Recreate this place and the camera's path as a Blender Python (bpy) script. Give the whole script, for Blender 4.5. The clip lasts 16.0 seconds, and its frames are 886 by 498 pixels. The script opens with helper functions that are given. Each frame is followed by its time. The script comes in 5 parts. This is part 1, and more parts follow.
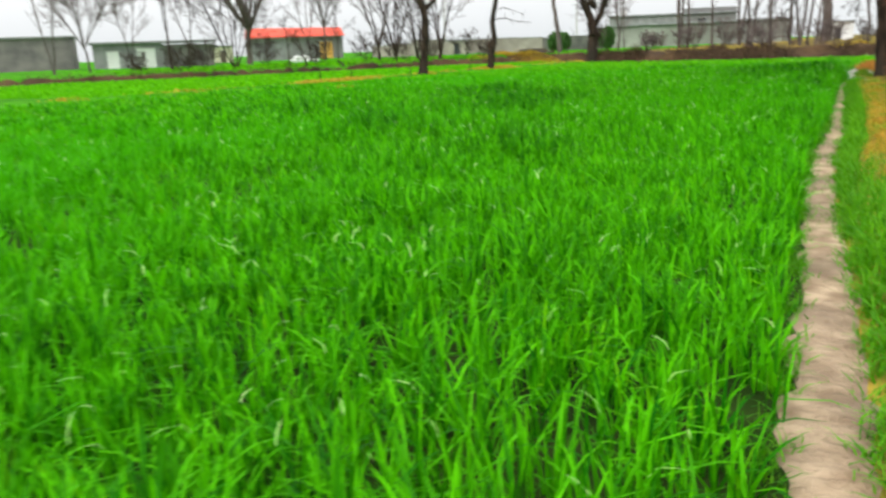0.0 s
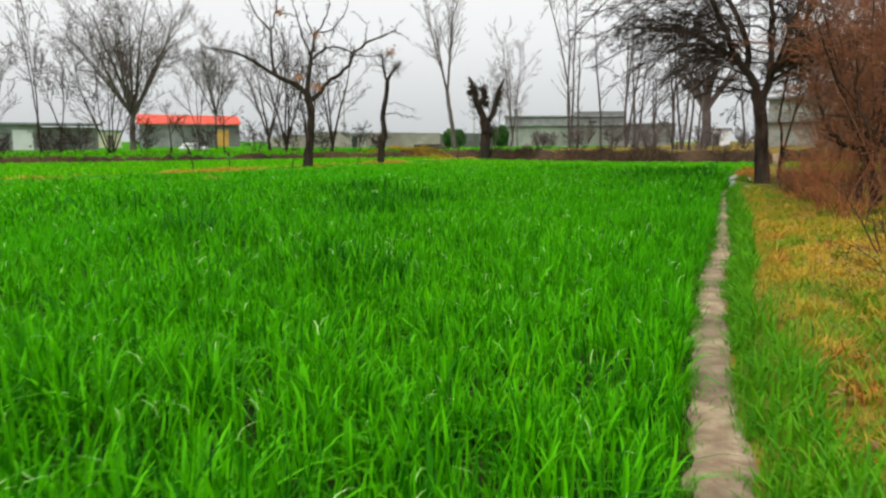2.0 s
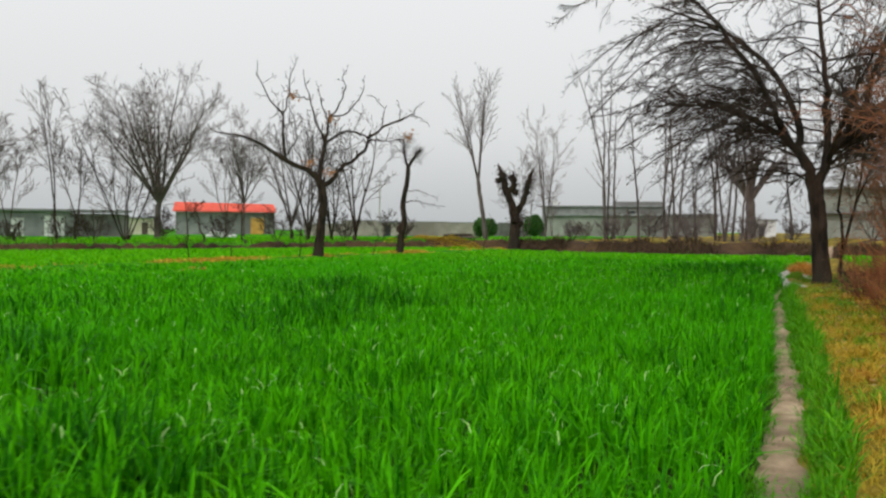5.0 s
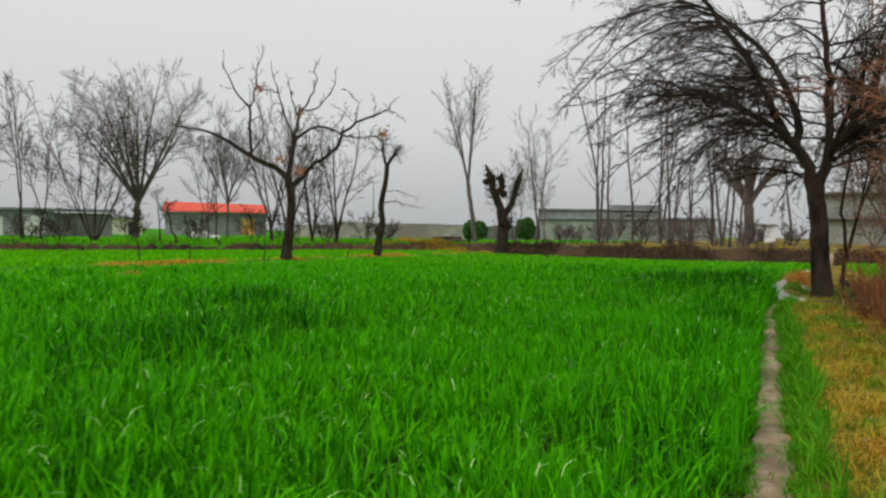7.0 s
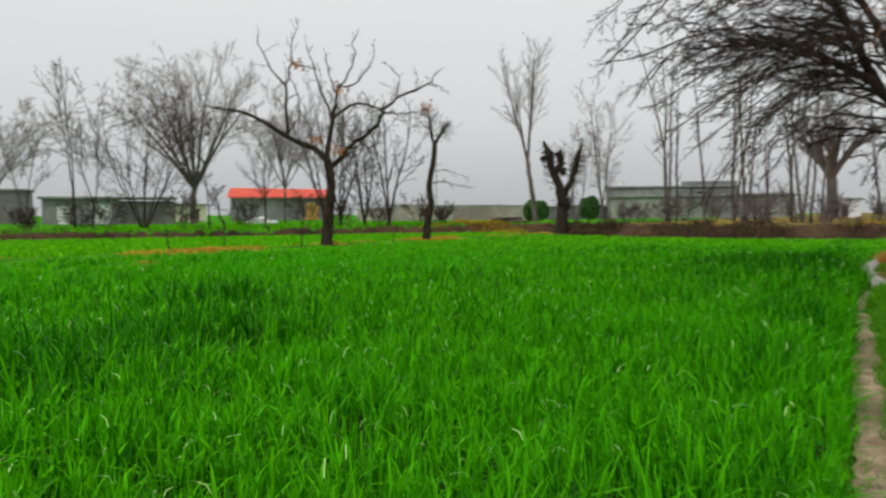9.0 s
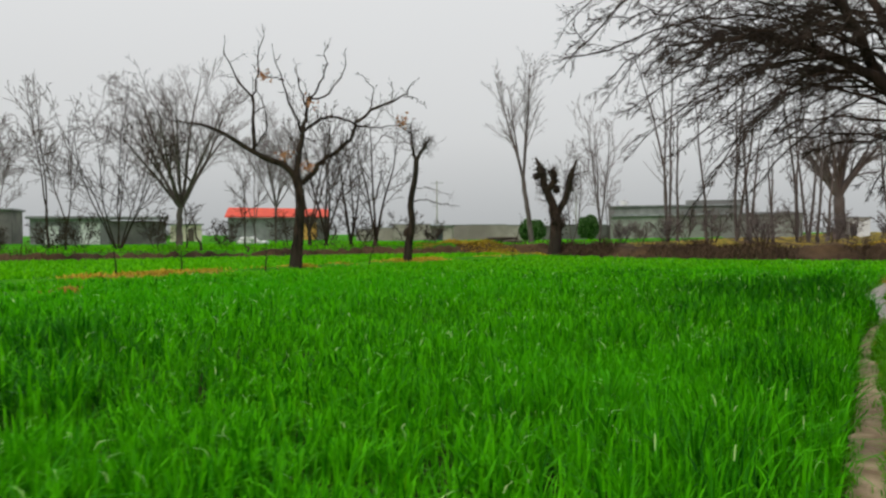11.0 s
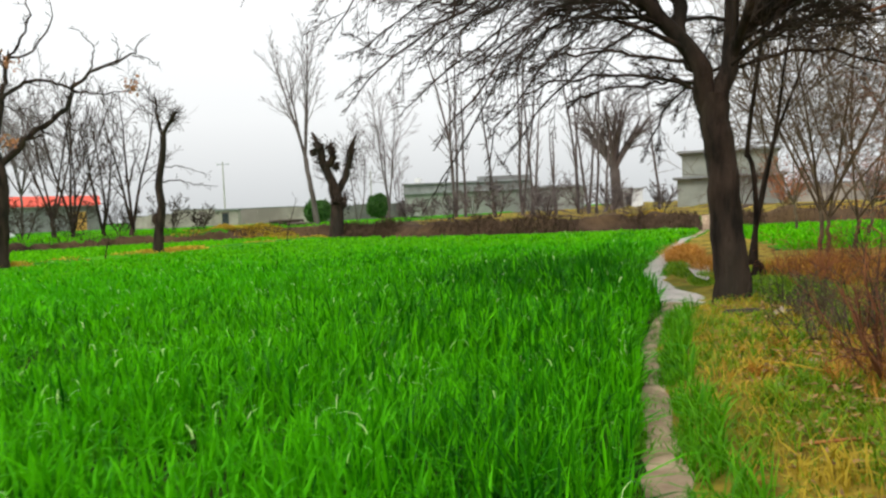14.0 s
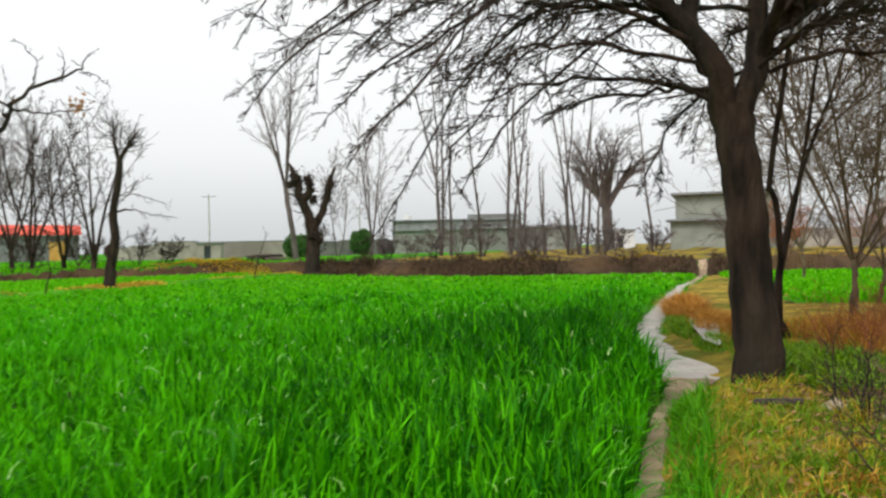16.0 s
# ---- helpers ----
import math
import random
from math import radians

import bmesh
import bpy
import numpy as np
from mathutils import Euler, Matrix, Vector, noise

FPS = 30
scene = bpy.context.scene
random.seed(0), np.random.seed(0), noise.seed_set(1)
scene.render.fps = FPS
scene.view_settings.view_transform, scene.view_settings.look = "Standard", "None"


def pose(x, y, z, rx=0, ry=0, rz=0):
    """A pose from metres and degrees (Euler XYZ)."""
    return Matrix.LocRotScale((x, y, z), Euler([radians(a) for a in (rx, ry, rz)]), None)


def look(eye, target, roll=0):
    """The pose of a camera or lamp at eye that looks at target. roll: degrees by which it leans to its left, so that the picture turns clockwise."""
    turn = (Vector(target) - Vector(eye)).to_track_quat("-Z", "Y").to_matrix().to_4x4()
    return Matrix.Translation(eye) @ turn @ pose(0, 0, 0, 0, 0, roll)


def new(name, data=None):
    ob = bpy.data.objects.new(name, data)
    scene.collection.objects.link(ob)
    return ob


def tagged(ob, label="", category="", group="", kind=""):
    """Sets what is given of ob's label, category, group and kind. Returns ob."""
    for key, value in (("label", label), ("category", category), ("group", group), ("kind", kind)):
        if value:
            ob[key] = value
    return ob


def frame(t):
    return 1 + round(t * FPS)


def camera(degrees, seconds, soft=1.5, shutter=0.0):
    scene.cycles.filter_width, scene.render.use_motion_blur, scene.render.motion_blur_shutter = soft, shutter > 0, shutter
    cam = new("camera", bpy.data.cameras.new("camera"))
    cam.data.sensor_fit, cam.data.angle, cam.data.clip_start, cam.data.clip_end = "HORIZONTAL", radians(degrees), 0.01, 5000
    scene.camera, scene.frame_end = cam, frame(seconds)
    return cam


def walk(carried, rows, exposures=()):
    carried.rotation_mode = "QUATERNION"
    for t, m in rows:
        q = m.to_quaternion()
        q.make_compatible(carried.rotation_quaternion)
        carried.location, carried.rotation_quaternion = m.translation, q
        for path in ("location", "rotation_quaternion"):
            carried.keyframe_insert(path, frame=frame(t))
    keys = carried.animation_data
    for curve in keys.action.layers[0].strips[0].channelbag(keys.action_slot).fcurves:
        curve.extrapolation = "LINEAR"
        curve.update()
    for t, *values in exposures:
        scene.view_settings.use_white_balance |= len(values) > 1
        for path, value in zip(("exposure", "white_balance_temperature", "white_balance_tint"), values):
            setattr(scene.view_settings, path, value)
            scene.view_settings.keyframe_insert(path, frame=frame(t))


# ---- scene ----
cam = camera(58.74, 16.0, soft=2.4, shutter=0.4)
PATH = [
    (0.0, pose(0.128, 0.000, 1.482, 75.74, 1.98, 26.57)),
    (0.5, pose(0.120, 0.597, 1.479, 73.45, 2.04, 21.25)),
    (1.0, pose(0.170, 1.195, 1.485, 76.49, 2.17, 18.34)),
    (1.5, pose(0.147, 1.785, 1.486, 79.19, 1.30, 16.23)),
    (2.0, pose(0.035, 2.376, 1.492, 82.21, 0.03, 19.68)),
    (2.5, pose(-0.030, 2.942, 1.485, 82.66, 0.70, 16.90)),
    (3.0, pose(-0.070, 3.508, 1.490, 84.88, -0.13, 16.20)),
    (3.5, pose(-0.130, 4.085, 1.490, 86.56, 0.85, 18.88)),
    (4.0, pose(-0.161, 4.700, 1.495, 87.82, -0.02, 21.35)),
    (4.2, pose(-0.154, 4.960, 1.496, 88.06, -0.07, 22.99)),
    (6.3, pose(0.027, 7.810, 1.521, 89.32, -0.96, 21.88)),
    (6.5, pose(0.059, 8.077, 1.523, 89.18, -0.96, 23.11)),
    (7.0, pose(0.014, 8.749, 1.528, 88.82, -0.86, 22.69)),
    (7.5, pose(-0.011, 9.419, 1.531, 89.13, -1.42, 20.89)),
    (8.0, pose(-0.055, 10.089, 1.525, 88.55, 0.03, 20.40)),
    (8.5, pose(-0.095, 10.762, 1.519, 87.82, 1.02, 20.12)),
    (9.0, pose(-0.091, 11.421, 1.512, 87.46, 0.24, 27.71)),
    (9.2, pose(-0.090, 11.689, 1.511, 87.46, 0.42, 28.73)),
    (11.3, pose(0.011, 14.522, 1.519, 89.14, 0.36, 27.95)),
    (11.5, pose(0.029, 14.781, 1.514, 88.61, 0.45, 24.61)),
    (12.0, pose(0.082, 15.471, 1.510, 87.72, -0.04, 19.55)),
    (12.5, pose(-0.015, 16.229, 1.490, 88.35, 0.33, 19.33)),
    (13.0, pose(-0.028, 16.953, 1.487, 87.69, 0.67, 18.23)),
    (13.5, pose(-0.065, 17.607, 1.486, 87.22, 1.58, 15.70)),
    (14.0, pose(-0.070, 18.221, 1.465, 87.16, 2.34, 13.98)),
    (14.5, pose(-0.067, 18.868, 1.462, 87.93, 1.78, 14.90)),
    (15.0, pose(-0.076, 19.522, 1.471, 88.35, 1.63, 14.70)),
    (15.5, pose(-0.064, 20.247, 1.482, 89.13, 0.54, 15.51)),
    (16.0, pose(-0.114, 20.988, 1.484, 89.87, 1.13, 13.43)),
]
EXPO = [(0.0, 0.35), (0.5, 1.5), (1.0, 0.85), (1.5, 0.55), (2.0, -0.10), (3.0, -0.14), (3.5, -0.42), (4.2, -0.36), (6.3, -0.42), (7.0, -0.54), (8.0, -0.44), (8.5, 0.18), (9.2, -0.64), (11.5, -0.42), (12.0, 0.24), (12.5, -0.07), (13.5, -0.05), (14.5, 0.08), (16.0, -0.03)]
walk(cam, PATH, EXPO)

# ---- light: overcast, misty winter day ----
world = bpy.data.worlds.new("overcast_sky")
scene.world = world
world.use_nodes = True
wn, wl = world.node_tree.nodes, world.node_tree.links
wn.clear()
sky = wn.new("ShaderNodeTexSky")
sky.sky_type, sky.sun_disc = "NISHITA", False
sky.sun_elevation, sky.sun_rotation = radians(52), radians(200)
sky.air_density, sky.dust_density = 1.0, 6.0
pale = wn.new("ShaderNodeHueSaturation")
pale.inputs["Saturation"].default_value = 0.12
cloud = wn.new("ShaderNodeMix")
cloud.data_type = "RGBA"
cloud.inputs[0].default_value = 0.72
sky_bg = wn.new("ShaderNodeBackground")
sky_bg.inputs["Strength"].default_value = 0.12
co = wn.new("ShaderNodeTexCoord")
sep = wn.new("ShaderNodeSeparateXYZ")
ramp = wn.new("ShaderNodeValToRGB")
ramp.color_ramp.elements[0].position, ramp.color_ramp.elements[0].color = 0.0, (7.3, 7.6, 7.75, 1)
ramp.color_ramp.elements[1].position, ramp.color_ramp.elements[1].color = 0.36, (11.8, 11.95, 12.05, 1)
mid_ = ramp.color_ramp.elements.new(0.12)
mid_.color = (9.9, 10.1, 10.15, 1)
wout = wn.new("ShaderNodeOutputWorld")
wl.new(sky.outputs[0], pale.inputs["Color"])
wl.new(co.outputs["Generated"], sep.inputs[0])
wl.new(sep.outputs["Z"], ramp.inputs[0])
wl.new(pale.outputs[0], cloud.inputs[6])
wl.new(ramp.outputs[0], cloud.inputs[7])
wl.new(cloud.outputs[2], sky_bg.inputs["Color"])
wl.new(sky_bg.outputs[0], wout.inputs["Surface"])
sun_data = bpy.data.lights.new("sun", "SUN")
sun_data.energy, sun_data.angle, sun_data.color = 1.4, radians(12), (1.0, 0.96, 0.9)
sun = new("sun", sun_data)
sun.matrix_world = look((-20, -30, 60), (0, 18, 0))


# ---- materials ----
def material(name, c1, c2, scale=4.0, rough=0.9, bump=0.3, detail=6.0, c3=None, spec=0.3, bump_scale=None, translucent=0.0, island=False, stretch=None, metal=0.0):
    """A surface with two scales of colour variation and fine relief."""
    m = bpy.data.materials.new(name)
    m.use_nodes = True
    n, l = m.node_tree.nodes, m.node_tree.links
    n.clear()
    out, bs = n.new("ShaderNodeOutputMaterial"), n.new("ShaderNodeBsdfPrincipled")
    bs.inputs["Roughness"].default_value, bs.inputs["Metallic"].default_value = rough, metal
    bs.inputs["Specular IOR Level"].default_value = spec
    mix = n.new("ShaderNodeMix")
    mix.data_type = "RGBA"
    mix.inputs[6].default_value, mix.inputs[7].default_value = (*c1, 1), (*c2, 1)
    tc = n.new("ShaderNodeTexCoord")
    src = tc.outputs["Object"]
    if stretch:
        mp = n.new("ShaderNodeMapping")
        mp.inputs["Scale"].default_value = stretch
        l.new(src, mp.inputs[0])
        src = mp.outputs[0]
    nz = n.new("ShaderNodeTexNoise")
    nz.inputs["Scale"].default_value, nz.inputs["Detail"].default_value = scale, detail
    l.new(src, nz.inputs["Vector"])
    if island:
        geo = n.new("ShaderNodeNewGeometry")
        l.new(geo.outputs["Random Per Island"], mix.inputs[0])
    else:
        cr = n.new("ShaderNodeMapRange")
        cr.inputs["From Min"].default_value, cr.inputs["From Max"].default_value = 0.36, 0.64
        l.new(nz.outputs["Fac"], cr.inputs[0])
        l.new(cr.outputs[0], mix.inputs[0])
    colour = mix.outputs[2]
    if c3:
        big = n.new("ShaderNodeTexNoise")
        big.inputs["Scale"].default_value, big.inputs["Detail"].default_value = scale * 0.17, 3.0
        l.new(src, big.inputs["Vector"])
        br = n.new("ShaderNodeMapRange")
        br.inputs["From Min"].default_value, br.inputs["From Max"].default_value = 0.45, 0.68
        l.new(big.outputs["Fac"], br.inputs[0])
        mix2 = n.new("ShaderNodeMix")
        mix2.data_type = "RGBA"
        mix2.inputs[7].default_value = (*c3, 1)
        l.new(br.outputs[0], mix2.inputs[0])
        l.new(colour, mix2.inputs[6])
        colour = mix2.outputs[2]
    l.new(colour, bs.inputs["Base Color"])
    if bump:
        bz = n.new("ShaderNodeTexNoise")
        bz.inputs["Scale"].default_value, bz.inputs["Detail"].default_value = bump_scale or scale * 5, 8.0
        l.new(src, bz.inputs["Vector"])
        bp = n.new("ShaderNodeBump")
        bp.inputs["Strength"].default_value, bp.inputs["Distance"].default_value = bump, 0.05
        l.new(bz.outputs["Fac"], bp.inputs["Height"])
        l.new(bp.outputs[0], bs.inputs["Normal"])
    surface = bs.outputs[0]
    if translucent:
        tl, ms = n.new("ShaderNodeBsdfTranslucent"), n.new("ShaderNodeMixShader")
        ms.inputs[0].default_value = translucent
        l.new(colour, tl.inputs["Color"])
        l.new(surface, ms.inputs[1])
        l.new(tl.outputs[0], ms.inputs[2])
        surface = ms.outputs[0]
    l.new(surface, out.inputs["Surface"])
    return m


WHEAT = material("wheat_leaf", (0.009, 0.145, 0.0005), (0.135, 0.64, 0.002), 0.5, 0.55, 0, c3=(0.070, 0.44, 0.0015), spec=0.08, translucent=0.36, island=True)
WHEAT_DARK = material("lush_wheat_leaf", (0.005, 0.085, 0.001), (0.035, 0.27, 0.002), 0.5, 0.5, 0, spec=0.1, translucent=0.35, island=True)
# pale colour stands in for bright highlights on bent leaf tips
WHEAT_GLINT = material("wheat_tip_glint", (0.22, 0.56, 0.05), (0.55, 0.80, 0.26), 2.0, 0.3, 0, spec=0.5, translucent=0.2, island=True)
# brighter copy of WHEAT: light that the far blades lack, put into colour
WHEAT_LIT = material("lit_short_wheat_leaf", (0.05, 0.30, 0.001), (0.20, 0.66, 0.003), 0.5, 0.55, 0, c3=(0.12, 0.48, 0.002), spec=0.08, translucent=0.36, island=True)
GRASS = material("verge_grass", (0.03, 0.20, 0.002), (0.16, 0.48, 0.005), 1.0, 0.5, 0, c3=(0.09, 0.32, 0.004), spec=0.15, translucent=0.35, island=True)
STRAW = material("dry_grass", (0.34, 0.19, 0.016), (0.76, 0.52, 0.055), 1.0, 0.7, 0, c3=(0.42, 0.35, 0.025), spec=0.15, translucent=0.2, island=True)
RUSSET = material("russet_dry_grass", (0.30, 0.12, 0.02), (0.70, 0.36, 0.06), 1.0, 0.7, 0, spec=0.15, translucent=0.2, island=True)
WEED = material("weed_leaf", (0.06, 0.20, 0.003), (0.27, 0.44, 0.010), 1.0, 0.5, 0, spec=0.2, translucent=0.3, island=True)
LITTER = material("leaf_litter", (0.16, 0.075, 0.03), (0.46, 0.27, 0.12), 1.0, 0.8, 0, island=True)
SOIL = material("field_soil", (0.012, 0.030, 0.004), (0.030, 0.055, 0.008), 1.5, 0.95, 0.5, c3=(0.012, 0.045, 0.003), spec=0.08, bump_scale=14)
GREEN_SOIL = material("young_crop_ground", (0.03, 0.19, 0.002), (0.08, 0.33, 0.004), 1.2, 0.95, 0.6, c3=(0.035, 0.17, 0.003), spec=0.05, bump_scale=20)
DRY_SOIL = material("dry_verge_ground", (0.15, 0.105, 0.018), (0.44, 0.31, 0.045), 3.2, 0.95, 0.9, c3=(0.10, 0.125, 0.011), spec=0.08, bump_scale=24)
BANK = material("eroded_earth_bank", (0.028, 0.018, 0.012), (0.085, 0.055, 0.034), 1.1, 0.95, 0.9, c3=(0.13, 0.08, 0.035), spec=0.08, bump_scale=6)
MUD = material("trodden_clay_path", (0.28, 0.19, 0.118), (0.55, 0.41, 0.275), 5.0, 0.7, 1.0, c3=(0.20, 0.145, 0.10), spec=0.15, bump_scale=20)
WET = material("wet_pale_clay", (0.33, 0.285, 0.235), (0.50, 0.445, 0.38), 2.2, 0.4, 0.5, c3=(0.26, 0.22, 0.175), spec=0.4, bump_scale=14)
BARK = material("dark_wet_bark", (0.012, 0.008, 0.006), (0.070, 0.045, 0.032), 5.0, 0.85, 1.0, c3=(0.034, 0.030, 0.022), stretch=(1, 1, 0.25), spec=0.12, bump_scale=26)
TWIG = material("brown_twig_bark", (0.034, 0.025, 0.020), (0.085, 0.062, 0.048), 3.0, 0.85, 0.2, spec=0.1)
BROWN_TWIG = material("tawny_twig_bark", (0.085, 0.062, 0.040), (0.19, 0.14, 0.088), 3.0, 0.85, 0.2, spec=0.1)
GREY_BARK = material("grey_poplar_bark", (0.075, 0.060, 0.053), (0.15, 0.125, 0.115), 2.0, 0.9, 0.5, c3=(0.12, 0.08, 0.07), stretch=(1, 1, 0.3))
GREY_TWIG = material("grey_twig_bark", (0.105, 0.083, 0.076), (0.18, 0.145, 0.135), 2.0, 0.9, 0)
# paler copy of GREY_TWIG: mauve haze over far trees put into the colour
HAZE_TWIG = material("haze_mauve_twig_bark", (0.15, 0.12, 0.122), (0.25, 0.20, 0.20), 2.0, 0.9, 0)
RED_STEM = material("red_brown_stem", (0.13, 0.05, 0.023), (0.36, 0.14, 0.058), 2.0, 0.7, 0.2, c3=(0.10, 0.055, 0.03))
ORANGE_STEM = material("orange_bare_stem", (0.20, 0.062, 0.02), (0.42, 0.15, 0.05), 2.0, 0.65, 0.2)
DRY_LEAF = material("hanging_dead_leaf", (0.30, 0.12, 0.05), (0.52, 0.25, 0.11), 2.0, 0.8, 0, island=True)
BUSH = material("evergreen_bush_leaf", (0.03, 0.10, 0.018), (0.09, 0.21, 0.04), 2.0, 0.6, 0, island=True)
PLASTER = material("weathered_plaster", (0.20, 0.205, 0.205), (0.31, 0.315, 0.31), 0.6, 0.9, 0.2, c3=(0.17, 0.165, 0.16))
GREENISH = material("pale_green_plaster", (0.24, 0.255, 0.22), (0.33, 0.345, 0.30), 0.5, 0.9, 0.2, c3=(0.20, 0.205, 0.18))
EARTH_WALL = material("mud_brick_wall", (0.28, 0.25, 0.22), (0.40, 0.36, 0.31), 0.7, 0.95, 0.5, c3=(0.24, 0.21, 0.18))
DARK_WALL = material("stained_dark_wall", (0.14, 0.13, 0.13), (0.24, 0.22, 0.21), 0.6, 0.9, 0.3)
CREAM = material("cream_painted_plaster", (0.62, 0.56, 0.42), (0.72, 0.66, 0.52), 0.7, 0.85, 0.1)
WHITE = material("white_painted_plaster", (0.70, 0.70, 0.68), (0.80, 0.80, 0.78), 0.7, 0.8, 0.1)
RED_ROOF = material("red_painted_sheet_roof", (0.62, 0.055, 0.025), (0.78, 0.10, 0.045), 0.9, 0.6, 0.1)
ORANGE_DOOR = material("ochre_painted_door", (0.58, 0.30, 0.06), (0.70, 0.40, 0.11), 1.0, 0.7, 0.1)
SLAB = material("dark_concrete_slab", (0.20, 0.205, 0.21), (0.30, 0.305, 0.31), 0.8, 0.9, 0.2)
CONCRETE = material("weathered_concrete", (0.40, 0.39, 0.36), (0.55, 0.53, 0.49), 3.0, 0.9, 0.4, c3=(0.33, 0.33, 0.29))
DARK = material("dark_window_glass", (0.03, 0.035, 0.04), (0.06, 0.065, 0.07), 1.0, 0.25, 0)
WOOD = material("old_wet_timber", (0.055, 0.042, 0.035), (0.15, 0.115, 0.09), 6.0, 0.8, 0.6, stretch=(0.2, 3, 3))
STONE = material("pale_field_stone", (0.34, 0.27, 0.18), (0.52, 0.43, 0.31), 9.0, 0.85, 0.5)
BRICK = material("red_fired_brick", (0.36, 0.16, 0.10), (0.48, 0.24, 0.15), 4.0, 0.9, 0.3)
STEEL = material("galvanised_steel", (0.30, 0.31, 0.32), (0.42, 0.43, 0.44), 3.0, 0.5, 0, metal=0.6)
SCRUB = material("dead_weed_stalk", (0.045, 0.030, 0.020), (0.13, 0.085, 0.05), 2.0, 0.9, 0, spec=0.1, island=True)


# ---- mesh helpers ----
def mesh_from(name, verts, faces, mat, smooth=True):
    me = bpy.data.meshes.new(name)
    me.from_pydata(verts, [], faces)
    me.materials.append(mat)
    if smooth:
        me.polygons.foreach_set("use_smooth", [True] * len(me.polygons))
    me.update()
    return me


def link(name, me, parent=None, label=""):
    ob = new(name, me)
    if parent:
        ob.parent = parent
    if label:
        ob["label"] = label
    return ob


def part(name, bm, mat, parent, label=""):
    me = bpy.data.meshes.new(name)
    bm.to_mesh(me)
    bm.free()
    me.materials.append(mat)
    return link(name, me, parent, label)


def box_bm(x0, y0, z0, x1, y1, z1, bevel=0.0):
    bm = bmesh.new()
    bmesh.ops.create_cube(bm, size=1)
    for v in bm.verts:
        v.co = Vector(((x0 + x1) / 2 + v.co.x * (x1 - x0), (y0 + y1) / 2 + v.co.y * (y1 - y0), (z0 + z1) / 2 + v.co.z * (z1 - z0)))
    if bevel:
        bmesh.ops.bevel(bm, geom=bm.edges[:], offset=bevel, segments=2, affect="EDGES")
    return bm


def smoothstep(a, b, x):
    t = np.clip((x - a) / (b - a), 0, 1)
    return t * t * (3 - 2 * t)


def waves(x, y, s):
    """A smooth, uneven surface between about -1 and 1."""
    x, y = x * s, y * s
    return (np.sin(x * 1.13 + 1.7 * np.sin(y * 0.71 + 1)) + np.sin(y * 1.37 + 1.3 * np.sin(x * 0.83 + 2)) + 0.6 * np.sin(x * 2.7 + y * 2.1 + 1.9 * np.sin(y * 1.3)) + 0.5 * np.sin(x * 4.9 - y * 4.3)) / 3.1


# ---- the plan: path, bund, bank ----
PATH_Y = [-8, 2, 4.6, 5.6, 6.6, 8, 9.5, 11, 13, 14.5, 17, 20, 22.5, 24.5, 26, 28.2, 29.4, 30.6, 32, 33.2, 35, 37.2, 39, 42.7, 48.8, 53, 59, 64, 76]
PATH_X = [0.24, 0.21, 0.14, 0.10, 0.05, 0.00, -0.03, -0.05, 0.01, 0.05, 0.03, 0.02, 0.03, 0.00, -0.03, 0.12, 0.42, 0.50, 0.22, 0.13, 0.13, 0.30, 0.50, 0.86, 1.5, 2.3, 3.1, 3.4, 3.5]
PATH_W = [0.20, 0.19, 0.185, 0.18, 0.155, 0.15, 0.16, 0.155, 0.16, 0.14, 0.13, 0.145, 0.14, 0.11, 0.09, 0.08, 0.22, 0.42, 0.31, 0.29, 0.24, 0.26, 0.26, 0.25, 0.20, 0.2, 0.2, 0.2, 0.2]


def path_x(y):
    return np.interp(y, PATH_Y, PATH_X)


def path_w(y):
    return np.interp(y, PATH_Y, PATH_W)


def bank_foot(x):
    return np.interp(x, [-400, -80, -41, -36, -29.6, -25, -20, -17, -12, -5, 2.4, 12, 60, 400], [-200, 12, 41, 49, 59.5, 64.5, 66.5, 64, 60, 58.5, 59, 61, 64, 70])


def bund_x(y):
    return np.interp(y, [18, 26, 34, 41, 50, 58, 66], [-27, -24.2, -22.6, -22.0, -21.4, -20.6, -19.4])


def gh(x, y):
    """The ground's height."""
    x, y = np.asarray(x, float), np.asarray(y, float)
    z = 0.02 * waves(x, y, 1.9) + 0.012 * waves(x, y, 6.0)
    side = x - path_x(y) - path_w(y)
    z = z + 0.07 * smoothstep(0.0, 0.7, side) * smoothstep(75, 50, y) + 0.05 * smoothstep(0.0, -0.4, side + 2 * path_w(y))
    z = z - 0.03 * smoothstep(0.1, -0.08, np.abs(x - path_x(y)) - path_w(y))
    foot = bank_foot(x) + 0.6 * waves(x, y * 0, 0.7)
    rise = np.interp(x, [-60, -38, -27, -16, 4, 30], [0.42, 0.46, 0.55, 0.68, 0.74, 0.70])
    rise = rise * (1 + 0.28 * waves(x, x * 0, 0.75) + 0.15 * waves(x, x * 0 + 3, 2.4))
    top = smoothstep(0, 1.3, y - foot)
    z = z + top * (rise + 0.10 * waves(x, y, 0.8) * smoothstep(8, 0, np.abs(y - foot - 1))) - 0.16 * smoothstep(1.4, 0.2, np.abs(y - foot + 0.4))
    z = z + 0.10 * np.exp(-((x - bund_x(y)) / 0.5) ** 2) * smoothstep(18, 24, y) * smoothstep(67, 64, y)
    z = z + 0.38 * np.exp(-(((x + 25.0) / 3.4) ** 2) - ((y - 65.4 - 0.12 * (x + 25)) / 1.1) ** 2) * (1 + 0.4 * waves(x, y, 1.6))
    return z


